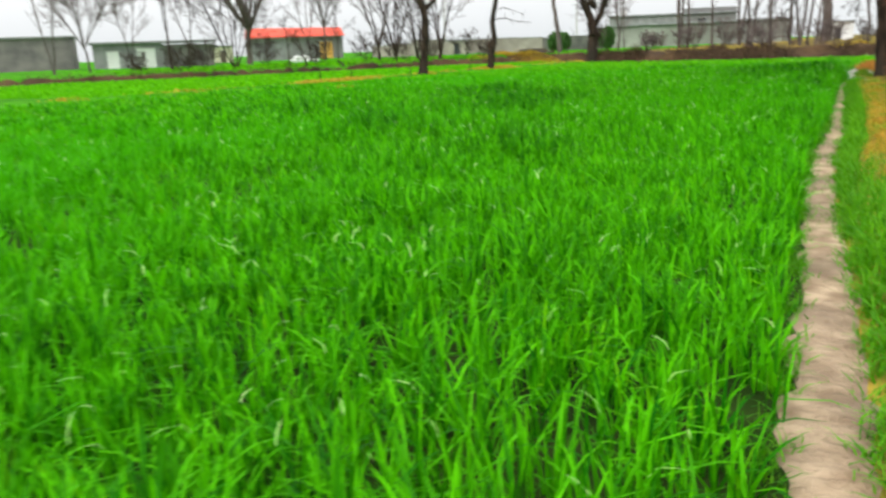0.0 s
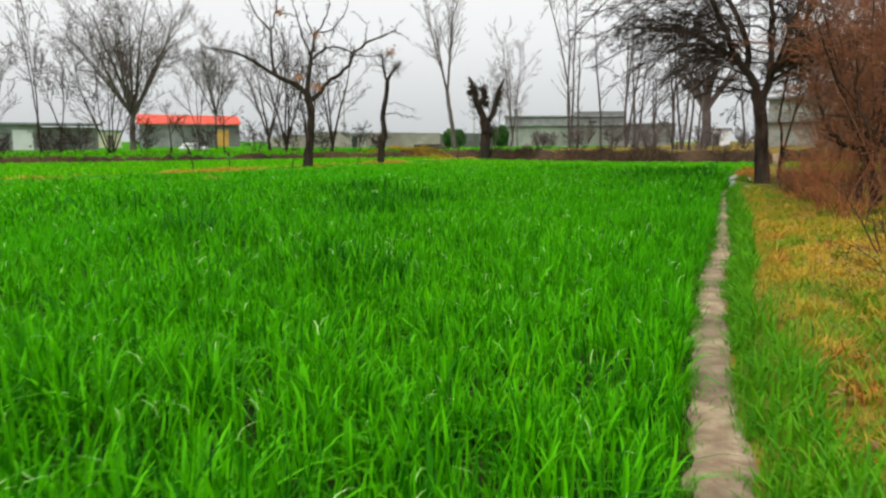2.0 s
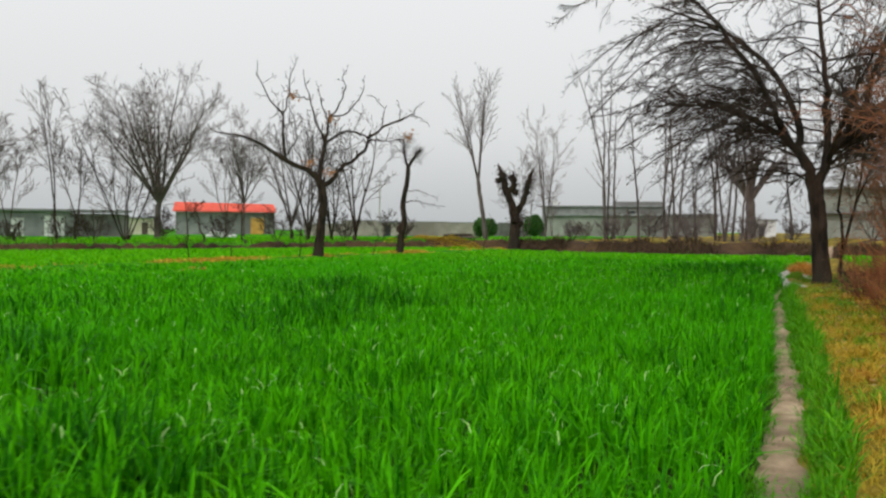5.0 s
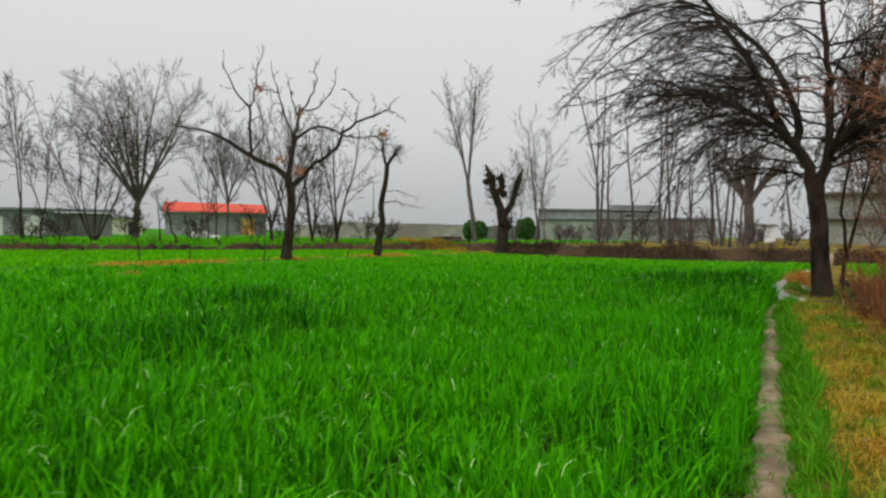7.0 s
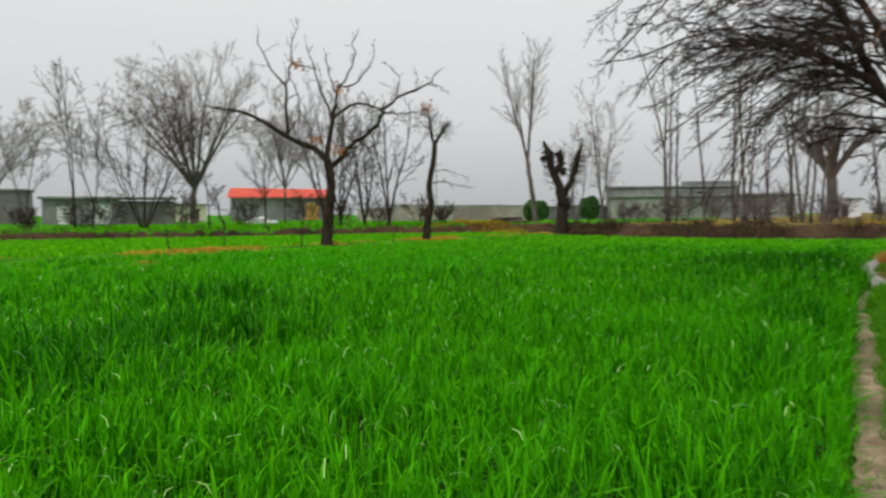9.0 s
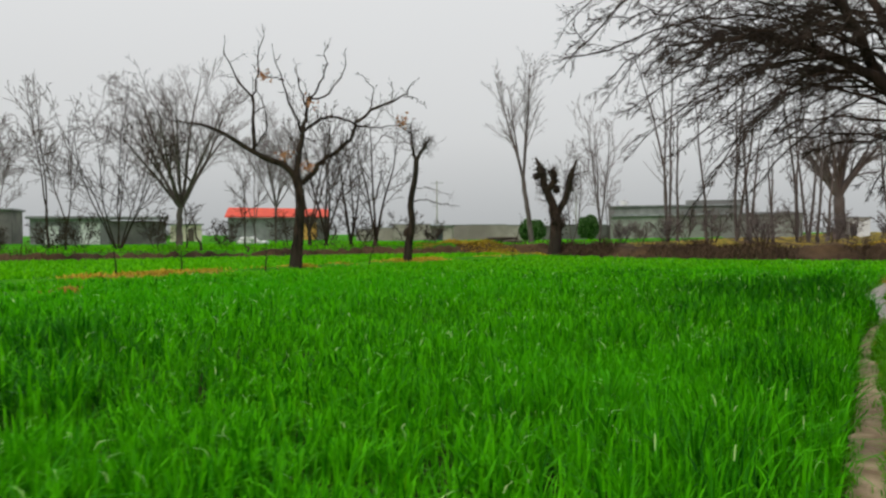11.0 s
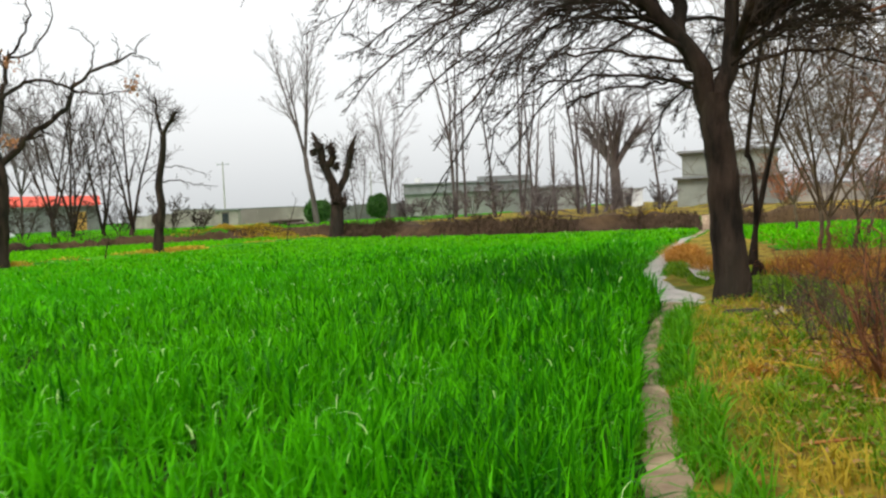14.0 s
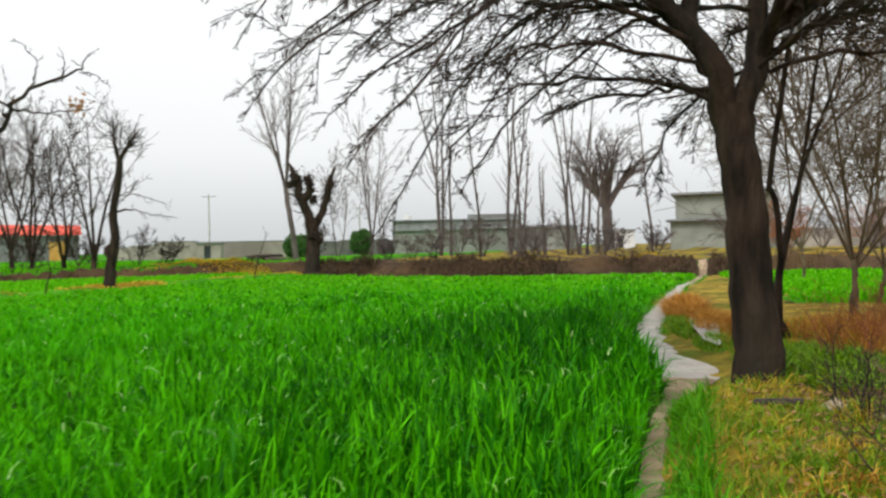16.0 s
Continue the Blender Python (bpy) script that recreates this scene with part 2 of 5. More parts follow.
# ---- ground: one sheet to the horizon ----
def lines(fine0, fine1, step, far0, far1):
    a = list(np.arange(fine0, fine1 + 1e-6, step))
    g, v, s = [], fine1, step
    while v < far1:
        s *= 1.22
        v += s
        g.append(v)
    h, v, s = [], fine0, step
    while v > far0:
        s *= 1.22
        v -= s
        h.append(v)
    return np.array(h[::-1] + a + g)


gx = np.unique(np.round(np.concatenate([lines(-48, 14, 0.5, -1800, 1800), np.arange(-1.4, 3.6, 0.1)]), 3))
gy = lines(-3, 72, 0.4, -1800, 2200)
GX, GY = np.meshgrid(gx, gy)
GZ = gh(GX, GY)
nx, ny = len(gx), len(gy)
gv = np.stack([GX, GY, GZ], -1).reshape(-1, 3)
ii = (np.arange(ny - 1)[:, None] * nx + np.arange(nx - 1)[None]).ravel()
gf = np.stack([ii, ii + 1, ii + nx + 1, ii + nx], 1)
gme = mesh_from("ground", gv.tolist(), gf.tolist(), SOIL)
for m in (GREEN_SOIL, DRY_SOIL, BANK):
    gme.materials.append(m)
cx, cy = gv[gf].mean(1)[:, 0], gv[gf].mean(1)[:, 1]
off = cy - bank_foot(cx) - 0.6 * waves(cx, cy * 0, 0.7)
slot = np.zeros(len(gf), int)
slot[(cx < -7 + waves(cx, cy, 0.4)) & (cx > bund_x(cy)) & (off < -1) | (cy > 36) & (off < -1) & (cx < path_x(cy))] = 1
slot[(cx < bund_x(cy)) | (off > 1.6) & (cx < -18 - 0.1 * (cy - 66))] = 1
slot[(cx > 3.4 + 0.4 * waves(cx, cy, 1)) & (cy > 40) & (off < -0.5)] = 1
slot[(cx > path_x(cy)) & (cx < 3.6 + 0.6 * waves(cx, cy, 0.9)) & (cy < 58)] = 2
slot[(cx > 3) & (cy <= 40)] = 2
slot[(off > 0.9) & (cx > -17)] = 3
slot[(off > 2.6) & (cx > -17) & (waves(cx, cy, 0.35) > -0.1)] = 2
slot[(np.abs(off) < 1.3) & (cx > -60)] = 3
slot[(np.abs(cx - bund_x(cy)) < 0.7) & (cy > 20) & (cy < 66) & (waves(cx * 0, cy, 0.55) > 0.1)] = 2
gme.polygons.foreach_set("material_index", slot.astype(np.int32))
tagged(new("ground", gme), "flat farm ground of dark soil, dry verge and earth bank", "ground", kind="structure")

# trodden path, a strip that follows the verge
py = np.concatenate([np.arange(-4, 27, 0.12), np.arange(27, 60.5, 0.2)])
pv, pf = [], []
cols = 9
for k, y in enumerate(py):
    w0, c0 = float(path_w(y)), float(path_x(y))
    wl_ = w0 * (1 + 0.45 * noise.noise((y * 1.1, 3.0, 0.0)) + 0.45 * noise.noise((y * 4.3, 9.0, 0.0)) + 0.2 * noise.noise((y * 9.0, 5.0, 0.0)))
    wr_ = w0 * (1 + 0.45 * noise.noise((y * 1.3, 21.0, 0.0)) + 0.50 * noise.noise((y * 3.7, 31.0, 0.0)) + 0.2 * noise.noise((y * 8.0, 15.0, 0.0)))
    for j in range(cols):
        u = j / (cols - 1) * 2 - 1
        x = c0 + (u * wr_ if u > 0 else u * wl_)
        edge = 1 - abs(u) ** 3
        pv.append((x, y, float(gh(x, y)) + 0.004 + 0.022 * edge * (1 if 0 < j < cols - 1 else 0) + 0.008 * noise.noise((x * 7.0, y * 5.0, 2.0)) * edge - (0.02 if j in (0, cols - 1) else 0)))
pf = [(r * cols + c, r * cols + c + 1, (r + 1) * cols + c + 1, (r + 1) * cols + c) for r in range(len(py) - 1) for c in range(cols - 1)]
pme = mesh_from("path", pv, pf, MUD)
pme.materials.append(WET)
pme.polygons.foreach_set("material_index", np.array([1 if 29.9 < pv[f[0]][1] < 51 else 0 for f in pf], dtype=np.int32))
tagged(new("path", pme), "narrow trodden clay footpath, wet and pale at its bend", "path", kind="structure")

# a shallow pool of runoff behind the tussock
bm = bmesh.new()
ring = [bm.verts.new((1.02 + 0.20 * math.cos(a) * (1 + 0.2 * math.sin(3 * a)) + 0.08 * math.sin(a), 34.2 + 2.2 * math.sin(a) * (1 + 0.1 * math.cos(5 * a)), 0.135)) for a in np.linspace(0, 2 * math.pi, 36, endpoint=False)]
bm.faces.new(ring)
me = bpy.data.meshes.new("wet_patch")
bm.to_mesh(me)
bm.free()
me.materials.append(WET)
tagged(new("wet_patch", me), "pale wet clay runnel beside the tree", "wet ground", kind="structure")


# ---- blades: wheat and grass ----
def blades(name, x, y, h, w, bend, mat, label, category, z=None, twist=1.0, rng=None):
    """Many bent, tapering leaves as one mesh. x, y, h, w, bend: arrays."""
    n = len(x)
    rng = rng or np.random.default_rng(5)
    th, tw = rng.uniform(0, 2 * np.pi, n), rng.uniform(-1.0, 1.0, n) * twist
    dx, dy = np.cos(th), np.sin(th)
    wx, wy = np.cos(th + np.pi / 2 + tw), np.sin(th + np.pi / 2 + tw)
    z0 = gh(x, y) - 0.01 if z is None else z
    V = np.zeros((n, 7, 3), np.float32)
    k = 0
    for s, ww in ((0.0, 0.7), (0.45, 1.0), (0.8, 0.7), (1.0, 0.0)):
        px, pyy = x + dx * h * bend * s ** 2, y + dy * h * bend * s ** 2
        pz = z0 + h * (s - 0.38 * np.minimum(bend, 1.6) * s ** 3)
        for sg in ((-1, 1) if ww > 0 else (0,)):
            V[:, k, 0], V[:, k, 1], V[:, k, 2] = px + sg * wx * w * ww / 2, pyy + sg * wy * w * ww / 2, pz
            k += 1
    base = (np.arange(n) * 7)[:, None]
    idx = (base + np.array([0, 1, 3, 2, 2, 3, 5, 4, 4, 5, 6])[None]).astype(np.int32)
    me = bpy.data.meshes.new(name)
    me.vertices.add(n * 7)
    me.vertices.foreach_set("co", V.ravel())
    me.loops.add(n * 11)
    me.loops.foreach_set("vertex_index", idx.ravel())
    me.polygons.add(n * 3)
    st = ((np.arange(n) * 11)[:, None] + np.array([0, 4, 8])[None]).astype(np.int32)
    me.polygons.foreach_set("loop_start", st.ravel())
    me.polygons.foreach_set("use_smooth", np.ones(n * 3, bool))
    me.update(calc_edges=True)
    me.materials.append(mat)
    return tagged(new(name, me), label, category, kind="stuff")


rng = np.random.default_rng(11)


def scatter(x0, x1, y0, y1, density):
    n = int((x1 - x0) * (y1 - y0) * density)
    return rng.uniform(x0, x1, n), rng.uniform(y0, y1, n)


def lush(x, y):
    """How much taller and darker the wheat stands."""
    d = 1.25 * np.exp(-(((x + 6.3) / 1.3) ** 2 + ((y - 16.6) / 2.4) ** 2)) + 1.2 * np.exp(-(((x + 8.6) / 2.2) ** 2 + ((y - 20.3) / 1.6) ** 2))
    d = d + 1.1 * np.exp(-(((x + 7.0) / 1.1) ** 2 + ((y - 11.8) / 0.7) ** 2)) + 0.8 * np.exp(-(((x + 11.5) / 2.4) ** 2 + ((y - 15.5) / 0.9) ** 2))
    d = d + 1.25 * np.exp(-(((x + 1.9) / 1.8) ** 2 + ((y - 30.5) / 6.0) ** 2)) + 0.6 * np.exp(-(((x + 5.5) / 3) ** 2 + ((y - 40) / 2.5) ** 2))
    d = d + 0.9 * np.exp(-(((x + 3.6) / 0.9) ** 2 + ((y - 9.2) / 0.6) ** 2)) + 0.55 * np.exp(-((x + 0.7) / 0.55) ** 2) * smoothstep(10, 15, y)
    return d + 0.25 * waves(x, y, 0.45) + 0.42 * waves(x, y, 1.25) - 0.16


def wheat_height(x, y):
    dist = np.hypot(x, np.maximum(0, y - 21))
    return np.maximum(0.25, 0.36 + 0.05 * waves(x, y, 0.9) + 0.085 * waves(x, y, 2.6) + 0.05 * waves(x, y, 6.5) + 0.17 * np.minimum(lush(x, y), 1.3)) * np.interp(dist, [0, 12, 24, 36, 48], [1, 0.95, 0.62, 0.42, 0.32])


bx, by = [], []
for x0, x1, y0, y1, dens in ((-5, 0, 1, 27, 610), (-10, -5, 2, 30, 235), (-5, 0.3, 27, 38, 330), (-16, -10, 4, 38, 130), (-10, -5, 30, 44, 130), (-5, 2.5, 38, 60, 130), (-22, -16, 8, 48, 70), (-16, -5, 38, 61, 70), (-22, -16, 48, 64, 60), (-5, 0, -6, 1, 90), (-10, -5, -6, 2, 60), (-16, -10, -6, 4, 40), (-26, -16, -6, 8, 22), (-26, -22, 8, 30, 30)):
    u, v = scatter(x0, x1, y0, y1, dens / 7)
    k = rng.integers(5, 10, len(u))
    u, v = np.repeat(u, k), np.repeat(v, k)
    bx.append(u + rng.normal(0, 0.032, len(u)))
    by.append(v + rng.normal(0, 0.032, len(v)))
bx, by = np.concatenate(bx), np.concatenate(by)
keep = (bx < path_x(by) - path_w(by) - 0.025 + 0.05 * waves(bx * 0, by, 3) + 0.04 * waves(bx * 0 + 5, by, 11)) & (by < bank_foot(bx) - 1.6) & (bx > bund_x(by) + 1.6)
bx, by = bx[keep], by[keep]
far = np.hypot(bx, np.maximum(0, by - 21))
h = wheat_height(bx, by) * rng.uniform(0.62, 1.18, len(bx))
w = np.interp(far, [1.5, 6, 14, 30, 48], [0.0155, 0.021, 0.033, 0.058, 0.085]) * rng.uniform(0.7, 1.3, len(bx))
bend = rng.uniform(0.05, 0.55, len(bx)) ** 1.0 + (rng.random(len(bx)) < 0.24) * rng.uniform(0.4, 1.2, len(bx))
bend = bend * np.interp(far, [6, 20, 34], [1.0, 1.5, 2.1])
dark = lush(bx, by) + rng.normal(0, 0.5, len(bx)) > 0.78
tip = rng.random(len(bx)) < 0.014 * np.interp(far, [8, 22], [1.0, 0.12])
# low blades far from the path take the brightened leaf colour
lit_far = ~dark & (wheat_height(bx, by) + rng.normal(0, 0.03, len(bx)) < 0.22)
mid = ~dark & ~lit_far
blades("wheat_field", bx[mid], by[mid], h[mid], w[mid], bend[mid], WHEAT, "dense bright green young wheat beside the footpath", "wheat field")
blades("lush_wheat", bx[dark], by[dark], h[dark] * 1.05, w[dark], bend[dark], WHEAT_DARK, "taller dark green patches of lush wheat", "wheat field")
blades("lit_short_wheat", bx[lit_far], by[lit_far], h[lit_far], w[lit_far], bend[lit_far], WHEAT_LIT, "short yellow-green wheat on the far side, light put into its colour", "wheat field")
# small pale curls near the blade tops paint in the wheat's highlights
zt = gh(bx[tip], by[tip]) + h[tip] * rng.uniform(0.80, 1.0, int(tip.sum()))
blades("bent_wheat", bx[tip], by[tip], rng.uniform(0.045, 0.11, int(tip.sum())) * np.interp(far[tip], [5, 30], [1.0, 1.6]), w[tip] * 0.45, rng.uniform(0.9, 1.6, int(tip.sum())), WHEAT_GLINT, "curled tips of wheat leaves with their highlights painted pale", "wheat", z=zt)

# fields beyond the bund and the bank, and the field past the big tree
fx, fy = [], []
for x0, x1, y0, y1, dens in ((-46, -22, 22, 64, 26), (-62, -20, 48, 100, 4), (3.4, 16, 40, 60, 40)):
    u, v = scatter(x0, x1, y0, y1, dens)
    fx.append(u)
    fy.append(v)
fx, fy = np.concatenate(fx), np.concatenate(fy)
o = fy - bank_foot(fx)
keep = ((fx < bund_x(fy) - 0.9) & (o < -1.2)) | ((o > 2.6) & (fx < -18 - 0.1 * (fy - 66)) & (fx < -20)) | ((fx > 3.6 + 0.4 * waves(fx, fy, 1)) & (o < -1.0) & (fy > 40))
fx, fy = fx[keep], fy[keep]
blades("far_wheat", fx, fy, rng.uniform(0.16, 0.27, len(fx)), rng.uniform(0.05, 0.10, len(fx)), rng.uniform(0.1, 0.9, len(fx)), WHEAT_LIT, "short green wheat beyond the bund, light put into its colour", "wheat field")

# verge: a green strip beside the path, then dry and mixed grass
u, v = scatter(-0.1, 1.6, 1, 31, 900)
side = u - path_x(v) - path_w(v)
strip = np.where(v > 9, 0.27, 0.33) + 0.16 * waves(u * 0 + 4, v, 0.9)
keep = (side > 0.0) & (side < strip * np.where(v < 9, 1.1, 1.0)) & (v < 28.6) & (waves(u, v, 2.2) > -0.55)
hh = np.interp(side, [0, 0.12, 0.3, 0.6], [0.10, 0.22, 0.27, 0.13]) * rng.uniform(0.5, 1.25, len(u)) * (1 + 0.5 * waves(u, v, 2.0))
blades("verge_grass", u[keep], v[keep], hh[keep], rng.uniform(0.008, 0.017, int(keep.sum())), rng.uniform(0.1, 1.1, int(keep.sum())), GRASS, "bright green grass strip along the footpath", "grass")
u, v = scatter(0.2, 3.8, 3, 36, 800)
side = u - path_x(v) - path_w(v)
yellow = 0.30 * waves(u, v, 0.8) + 0.45 * waves(u, v, 2.3) - 0.08 + np.where((v > 11) & (v < 20), 0.55, -0.1) + np.where(v > 26, 0.1, 0) + 0.10 * smoothstep(1.0, 2.2, u)
keep = (side > 0.28) & (rng.random(len(u)) < np.interp(u, [0, 2.5, 5.5], [1, 0.6, 0.25])) & ~((v > 29.8) & (u < 1.05))
gr = keep & (yellow + rng.normal(0, 0.35, len(u)) < 0.05)
st = keep & ~gr
blades("dry_grass", u[st], v[st], rng.uniform(0.04, 0.17, int(st.sum())) * (1 + 0.6 * waves(u[st], v[st], 2.6)), rng.uniform(0.005, 0.011, int(st.sum())), rng.uniform(0.4, 1.7, int(st.sum())), STRAW, "yellow flattened dry grass on the verge", "grass")
blades("mixed_grass", u[gr], v[gr], rng.uniform(0.04, 0.17, int(gr.sum())) * (1 + 0.6 * waves(u[gr], v[gr], 2.9)), rng.uniform(0.006, 0.014, int(gr.sum())), rng.uniform(0.3, 1.4, int(gr.sum())), WEED, "short green weeds and grass on the verge", "grass")
# tufts that creep over the path's edges
v = np.concatenate([rng.uniform(1, 60, 16000), rng.uniform(1, 26, 15000)])
sg = np.where(rng.random(31000) < 0.5, -1, 1)
u = path_x(v) + sg * (path_w(v) + 0.005 + rng.normal(0.0, 0.05, 31000))
k = (waves(u, v, 5.0) + rng.normal(0, 0.2, 31000) > 0.0) & ~((v > 29.2) & (sg > 0) & (v < 34))
blades("path_edge_grass", u[k], v[k], rng.uniform(0.03, 0.15, int(k.sum())), rng.uniform(0.005, 0.010, int(k.sum())), rng.uniform(0.3, 1.2, int(k.sum())), GRASS, "short grass creeping over the edges of the path", "grass")
# straw along the bund and along the top of the bank
v1 = rng.uniform(20, 66, 15000)
u1 = bund_x(v1) + rng.normal(0, 0.42, 15000)
k1 = waves(u1 * 0, v1, 0.55) + rng.normal(0, 0.2, 15000) > 0.22
u2 = rng.uniform(-30, 18, 16000)
v2 = bank_foot(u2) + 0.6 * waves(u2, u2 * 0, 0.7) + rng.uniform(0.9, 3.6, 16000)
k2 = (waves(u2, v2, 0.6) + rng.normal(0, 0.2, 16000) > 0.72) & (np.abs(u2 - path_x(v2)) > 0.5)
u, v = np.concatenate([u1[k1], u2[k2]]), np.concatenate([v1[k1], v2[k2]])
blades("bund_straw", u, v, rng.uniform(0.07, 0.20, len(u)), rng.uniform(0.025, 0.06, len(u)), rng.uniform(0.3, 1.3, len(u)), STRAW, "dry straw-coloured grass on bund and bank", "grass")
u = np.concatenate([rng.uniform(-60, 40, 13000), rng.uniform(-19, 6, 15000)])
v = bank_foot(u) + 0.6 * waves(u, u * 0, 0.7) + rng.uniform(-1.0, 1.5, 28000)
k = (waves(u, v, 0.5) + rng.normal(0, 0.3, 28000) > -0.2) & (np.abs(u - path_x(v)) > 0.4)
blades("bank_scrub", u[k], v[k], rng.uniform(0.15, 0.65, int(k.sum())) * (0.6 + 1.3 * np.maximum(0, waves(u[k], v[k], 0.9))), rng.uniform(0.015, 0.04, int(k.sum())), rng.uniform(0.1, 0.9, int(k.sum())), SCRUB, "dead brown weeds on the earth bank", "scrub")


# ---- bare trees ----
def tubes(name, runs, sides, mat, knobs=0.0, seed=1):
    """One mesh of tapering tubes. runs: (points, radii)."""
    groups = {}
    for p, r in runs:
        groups.setdefault(len(p), []).append((p, r))
    V, F, base = [], [], 0
    r_ = np.random.default_rng(seed)
    for k, items in groups.items():
        P = np.array([i[0] for i in items], float)
        R = np.array([i[1] for i in items], float)
        m = len(P)
        T = np.gradient(P, axis=1)
        T /= np.linalg.norm(T, axis=2, keepdims=True) + 1e-9
        ref = np.where((np.abs(T[:, :1, 2]) > 0.8)[..., None], [1.0, 0.2, 0.0], [0.0, 0.1, 1.0]) * np.ones((m, k, 1))
        A = np.cross(T, ref)
        A /= np.linalg.norm(A, axis=2, keepdims=True) + 1e-9
        B = np.cross(T, A)
        an = np.arange(sides) * 2 * np.pi / sides
        rad = R[:, :, None] * (1 + knobs * r_.normal(0, 1, (m, k, sides))) if knobs else R[:, :, None] * np.ones((1, 1, sides))
        ring = P[:, :, None] + rad[..., None] * (np.cos(an)[None, None, :, None] * A[:, :, None] + np.sin(an)[None, None, :, None] * B[:, :, None])
        V.append(ring.reshape(-1, 3))
        i = np.arange(m)[:, None, None] * k * sides + np.arange(k - 1)[None, :, None] * sides
        j = np.arange(sides)[None, None]
        jn = (j + 1) % sides
        F.append(base + np.stack([i + j, i + jn, i + sides + jn, i + sides + j], -1).reshape(-1, 4))
        base += m * k * sides
    V, F = np.concatenate(V), np.concatenate(F)
    me = bpy.data.meshes.new(name)
    me.vertices.add(len(V))
    me.vertices.foreach_set("co", V.astype(np.float32).ravel())
    me.loops.add(F.size)
    me.loops.foreach_set("vertex_index", F.astype(np.int32).ravel())
    me.polygons.add(len(F))
    me.polygons.foreach_set("loop_start", (np.arange(len(F)) * 4).astype(np.int32))
    me.polygons.foreach_set("use_smooth", np.ones(len(F), bool))
    me.update(calc_edges=True)
    me.materials.append(mat)
    return me


def bezier_run(guide, r0, r1, n, rnd, wobble=0.0):
    """A smooth run through guide points, tapering from r0 to r1."""
    g = np.array(guide, float)
    s = np.linspace(0, len(g) - 1, n)
    out = np.zeros((n, 3))
    for a, t in enumerate(s):
        i = min(int(t), len(g) - 2)
        u = t - i
        p0, p1, p2, p3 = g[max(i - 1, 0)], g[i], g[i + 1], g[min(i + 2, len(g) - 1)]
        out[a] = 0.5 * (2 * p1 + (p2 - p0) * u + (2 * p0 - 5 * p1 + 4 * p2 - p3) * u * u + (3 * p1 - p0 - 3 * p2 + p3) * u ** 3)
    for a in range(1, n):
        out[a] += [rnd.gauss(0, wobble) for _ in range(3)]
    return out, np.linspace(r0, r1, n)


def grow(runs, p, d, length, r, level, cfg, rnd):
    """A branch and its branches. runs: one list a level."""
    n = (6, 5, 4, 3, 3)[min(level, 4)]
    pts, d = [tuple(p)], Vector(d).normalized()
    step = length / (n - 1)
    for _ in range(n - 1):
        g = cfg["gnarl"]
        d = (d + Vector((rnd.gauss(0, g), rnd.gauss(0, g), rnd.gauss(0, g) + cfg["lift"][min(level, len(cfg["lift"]) - 1)]))).normalized()
        p = Vector(p) + d * step
        pts.append(tuple(p))
    tip = max(cfg["tip"], r * (0.30 if level < len(cfg["kids"]) else 0.45))
    runs[min(level, len(runs) - 1)].append((pts, list(np.linspace(r, tip, n))))
    if level < len(cfg["kids"]):
        sprout(runs, np.array(pts), r, tip, length, level, cfg, rnd)


def sprout(runs, pts, r, tip, length, level, cfg, rnd, start=None):
    """Branches along a run."""
    count = cfg["kids"][level]
    n = len(pts)
    for c in range(count):
        t = (start if start is not None else cfg["from"]) + (1 - (start if start is not None else cfg["from"])) * (c + rnd.random()) / count
        t = min(t, 0.999) * (n - 1)
        i = int(t)
        q = Vector(pts[i]).lerp(Vector(pts[i + 1]), t - i)
        along = (Vector(pts[i + 1]) - Vector(pts[i])).normalized()
        axis = along.orthogonal().normalized()
        axis.rotate(Matrix.Rotation(rnd.uniform(0, 2 * math.pi), 3, along))
        a = radians(rnd.uniform(*cfg["angle"]))
        way = along * math.cos(a) + axis * math.sin(a)
        if "out" in cfg:
            o = Vector((q.x, q.y, 0))
            if o.length > 0.2:
                way += o.normalized() * cfg["out"]
        rr = (r + (tip - r) * t / (n - 1)) * cfg["thin"]
        grow(runs, q, way, length * rnd.uniform(*cfg["short"]) * (1 - 0.35 * t / (n - 1)), max(rr, cfg["tip"]), level + 1, cfg, rnd)


def tree_at(name, x, y, label, category="tree", group="", rz=0.0, z=None):
    e = new(name)
    e.empty_display_size = 0.3
    e.matrix_world = pose(x, y, float(gh(x, y)) - 0.06 if z is None else z, 0, 0, rz)
    return tagged(e, label, category, group)


def flared(guide, r0, r1, n, rnd, wobble, flare=1.35):
    p, r = bezier_run(guide, r0, r1, n, rnd, wobble)
    r = r * (1 + (flare - 1) * np.exp(-np.linspace(0, 7, n)))
    return p, r


def lump_bm(radius, rnd, squash=1.0, sub=2, rough=0.22):
    bm = bmesh.new()
    bmesh.ops.create_icosphere(bm, subdivisions=sub, radius=radius)
    o = Vector((rnd.uniform(0, 50), rnd.uniform(0, 50), rnd.uniform(0, 50)))
    for v in bm.verts:
        v.co *= 1 + rough * noise.noise(v.co * (1.6 / radius) + o) * 1.6
        v.co.z *= squash
    for f in bm.faces:
        f.smooth = True
    return bm


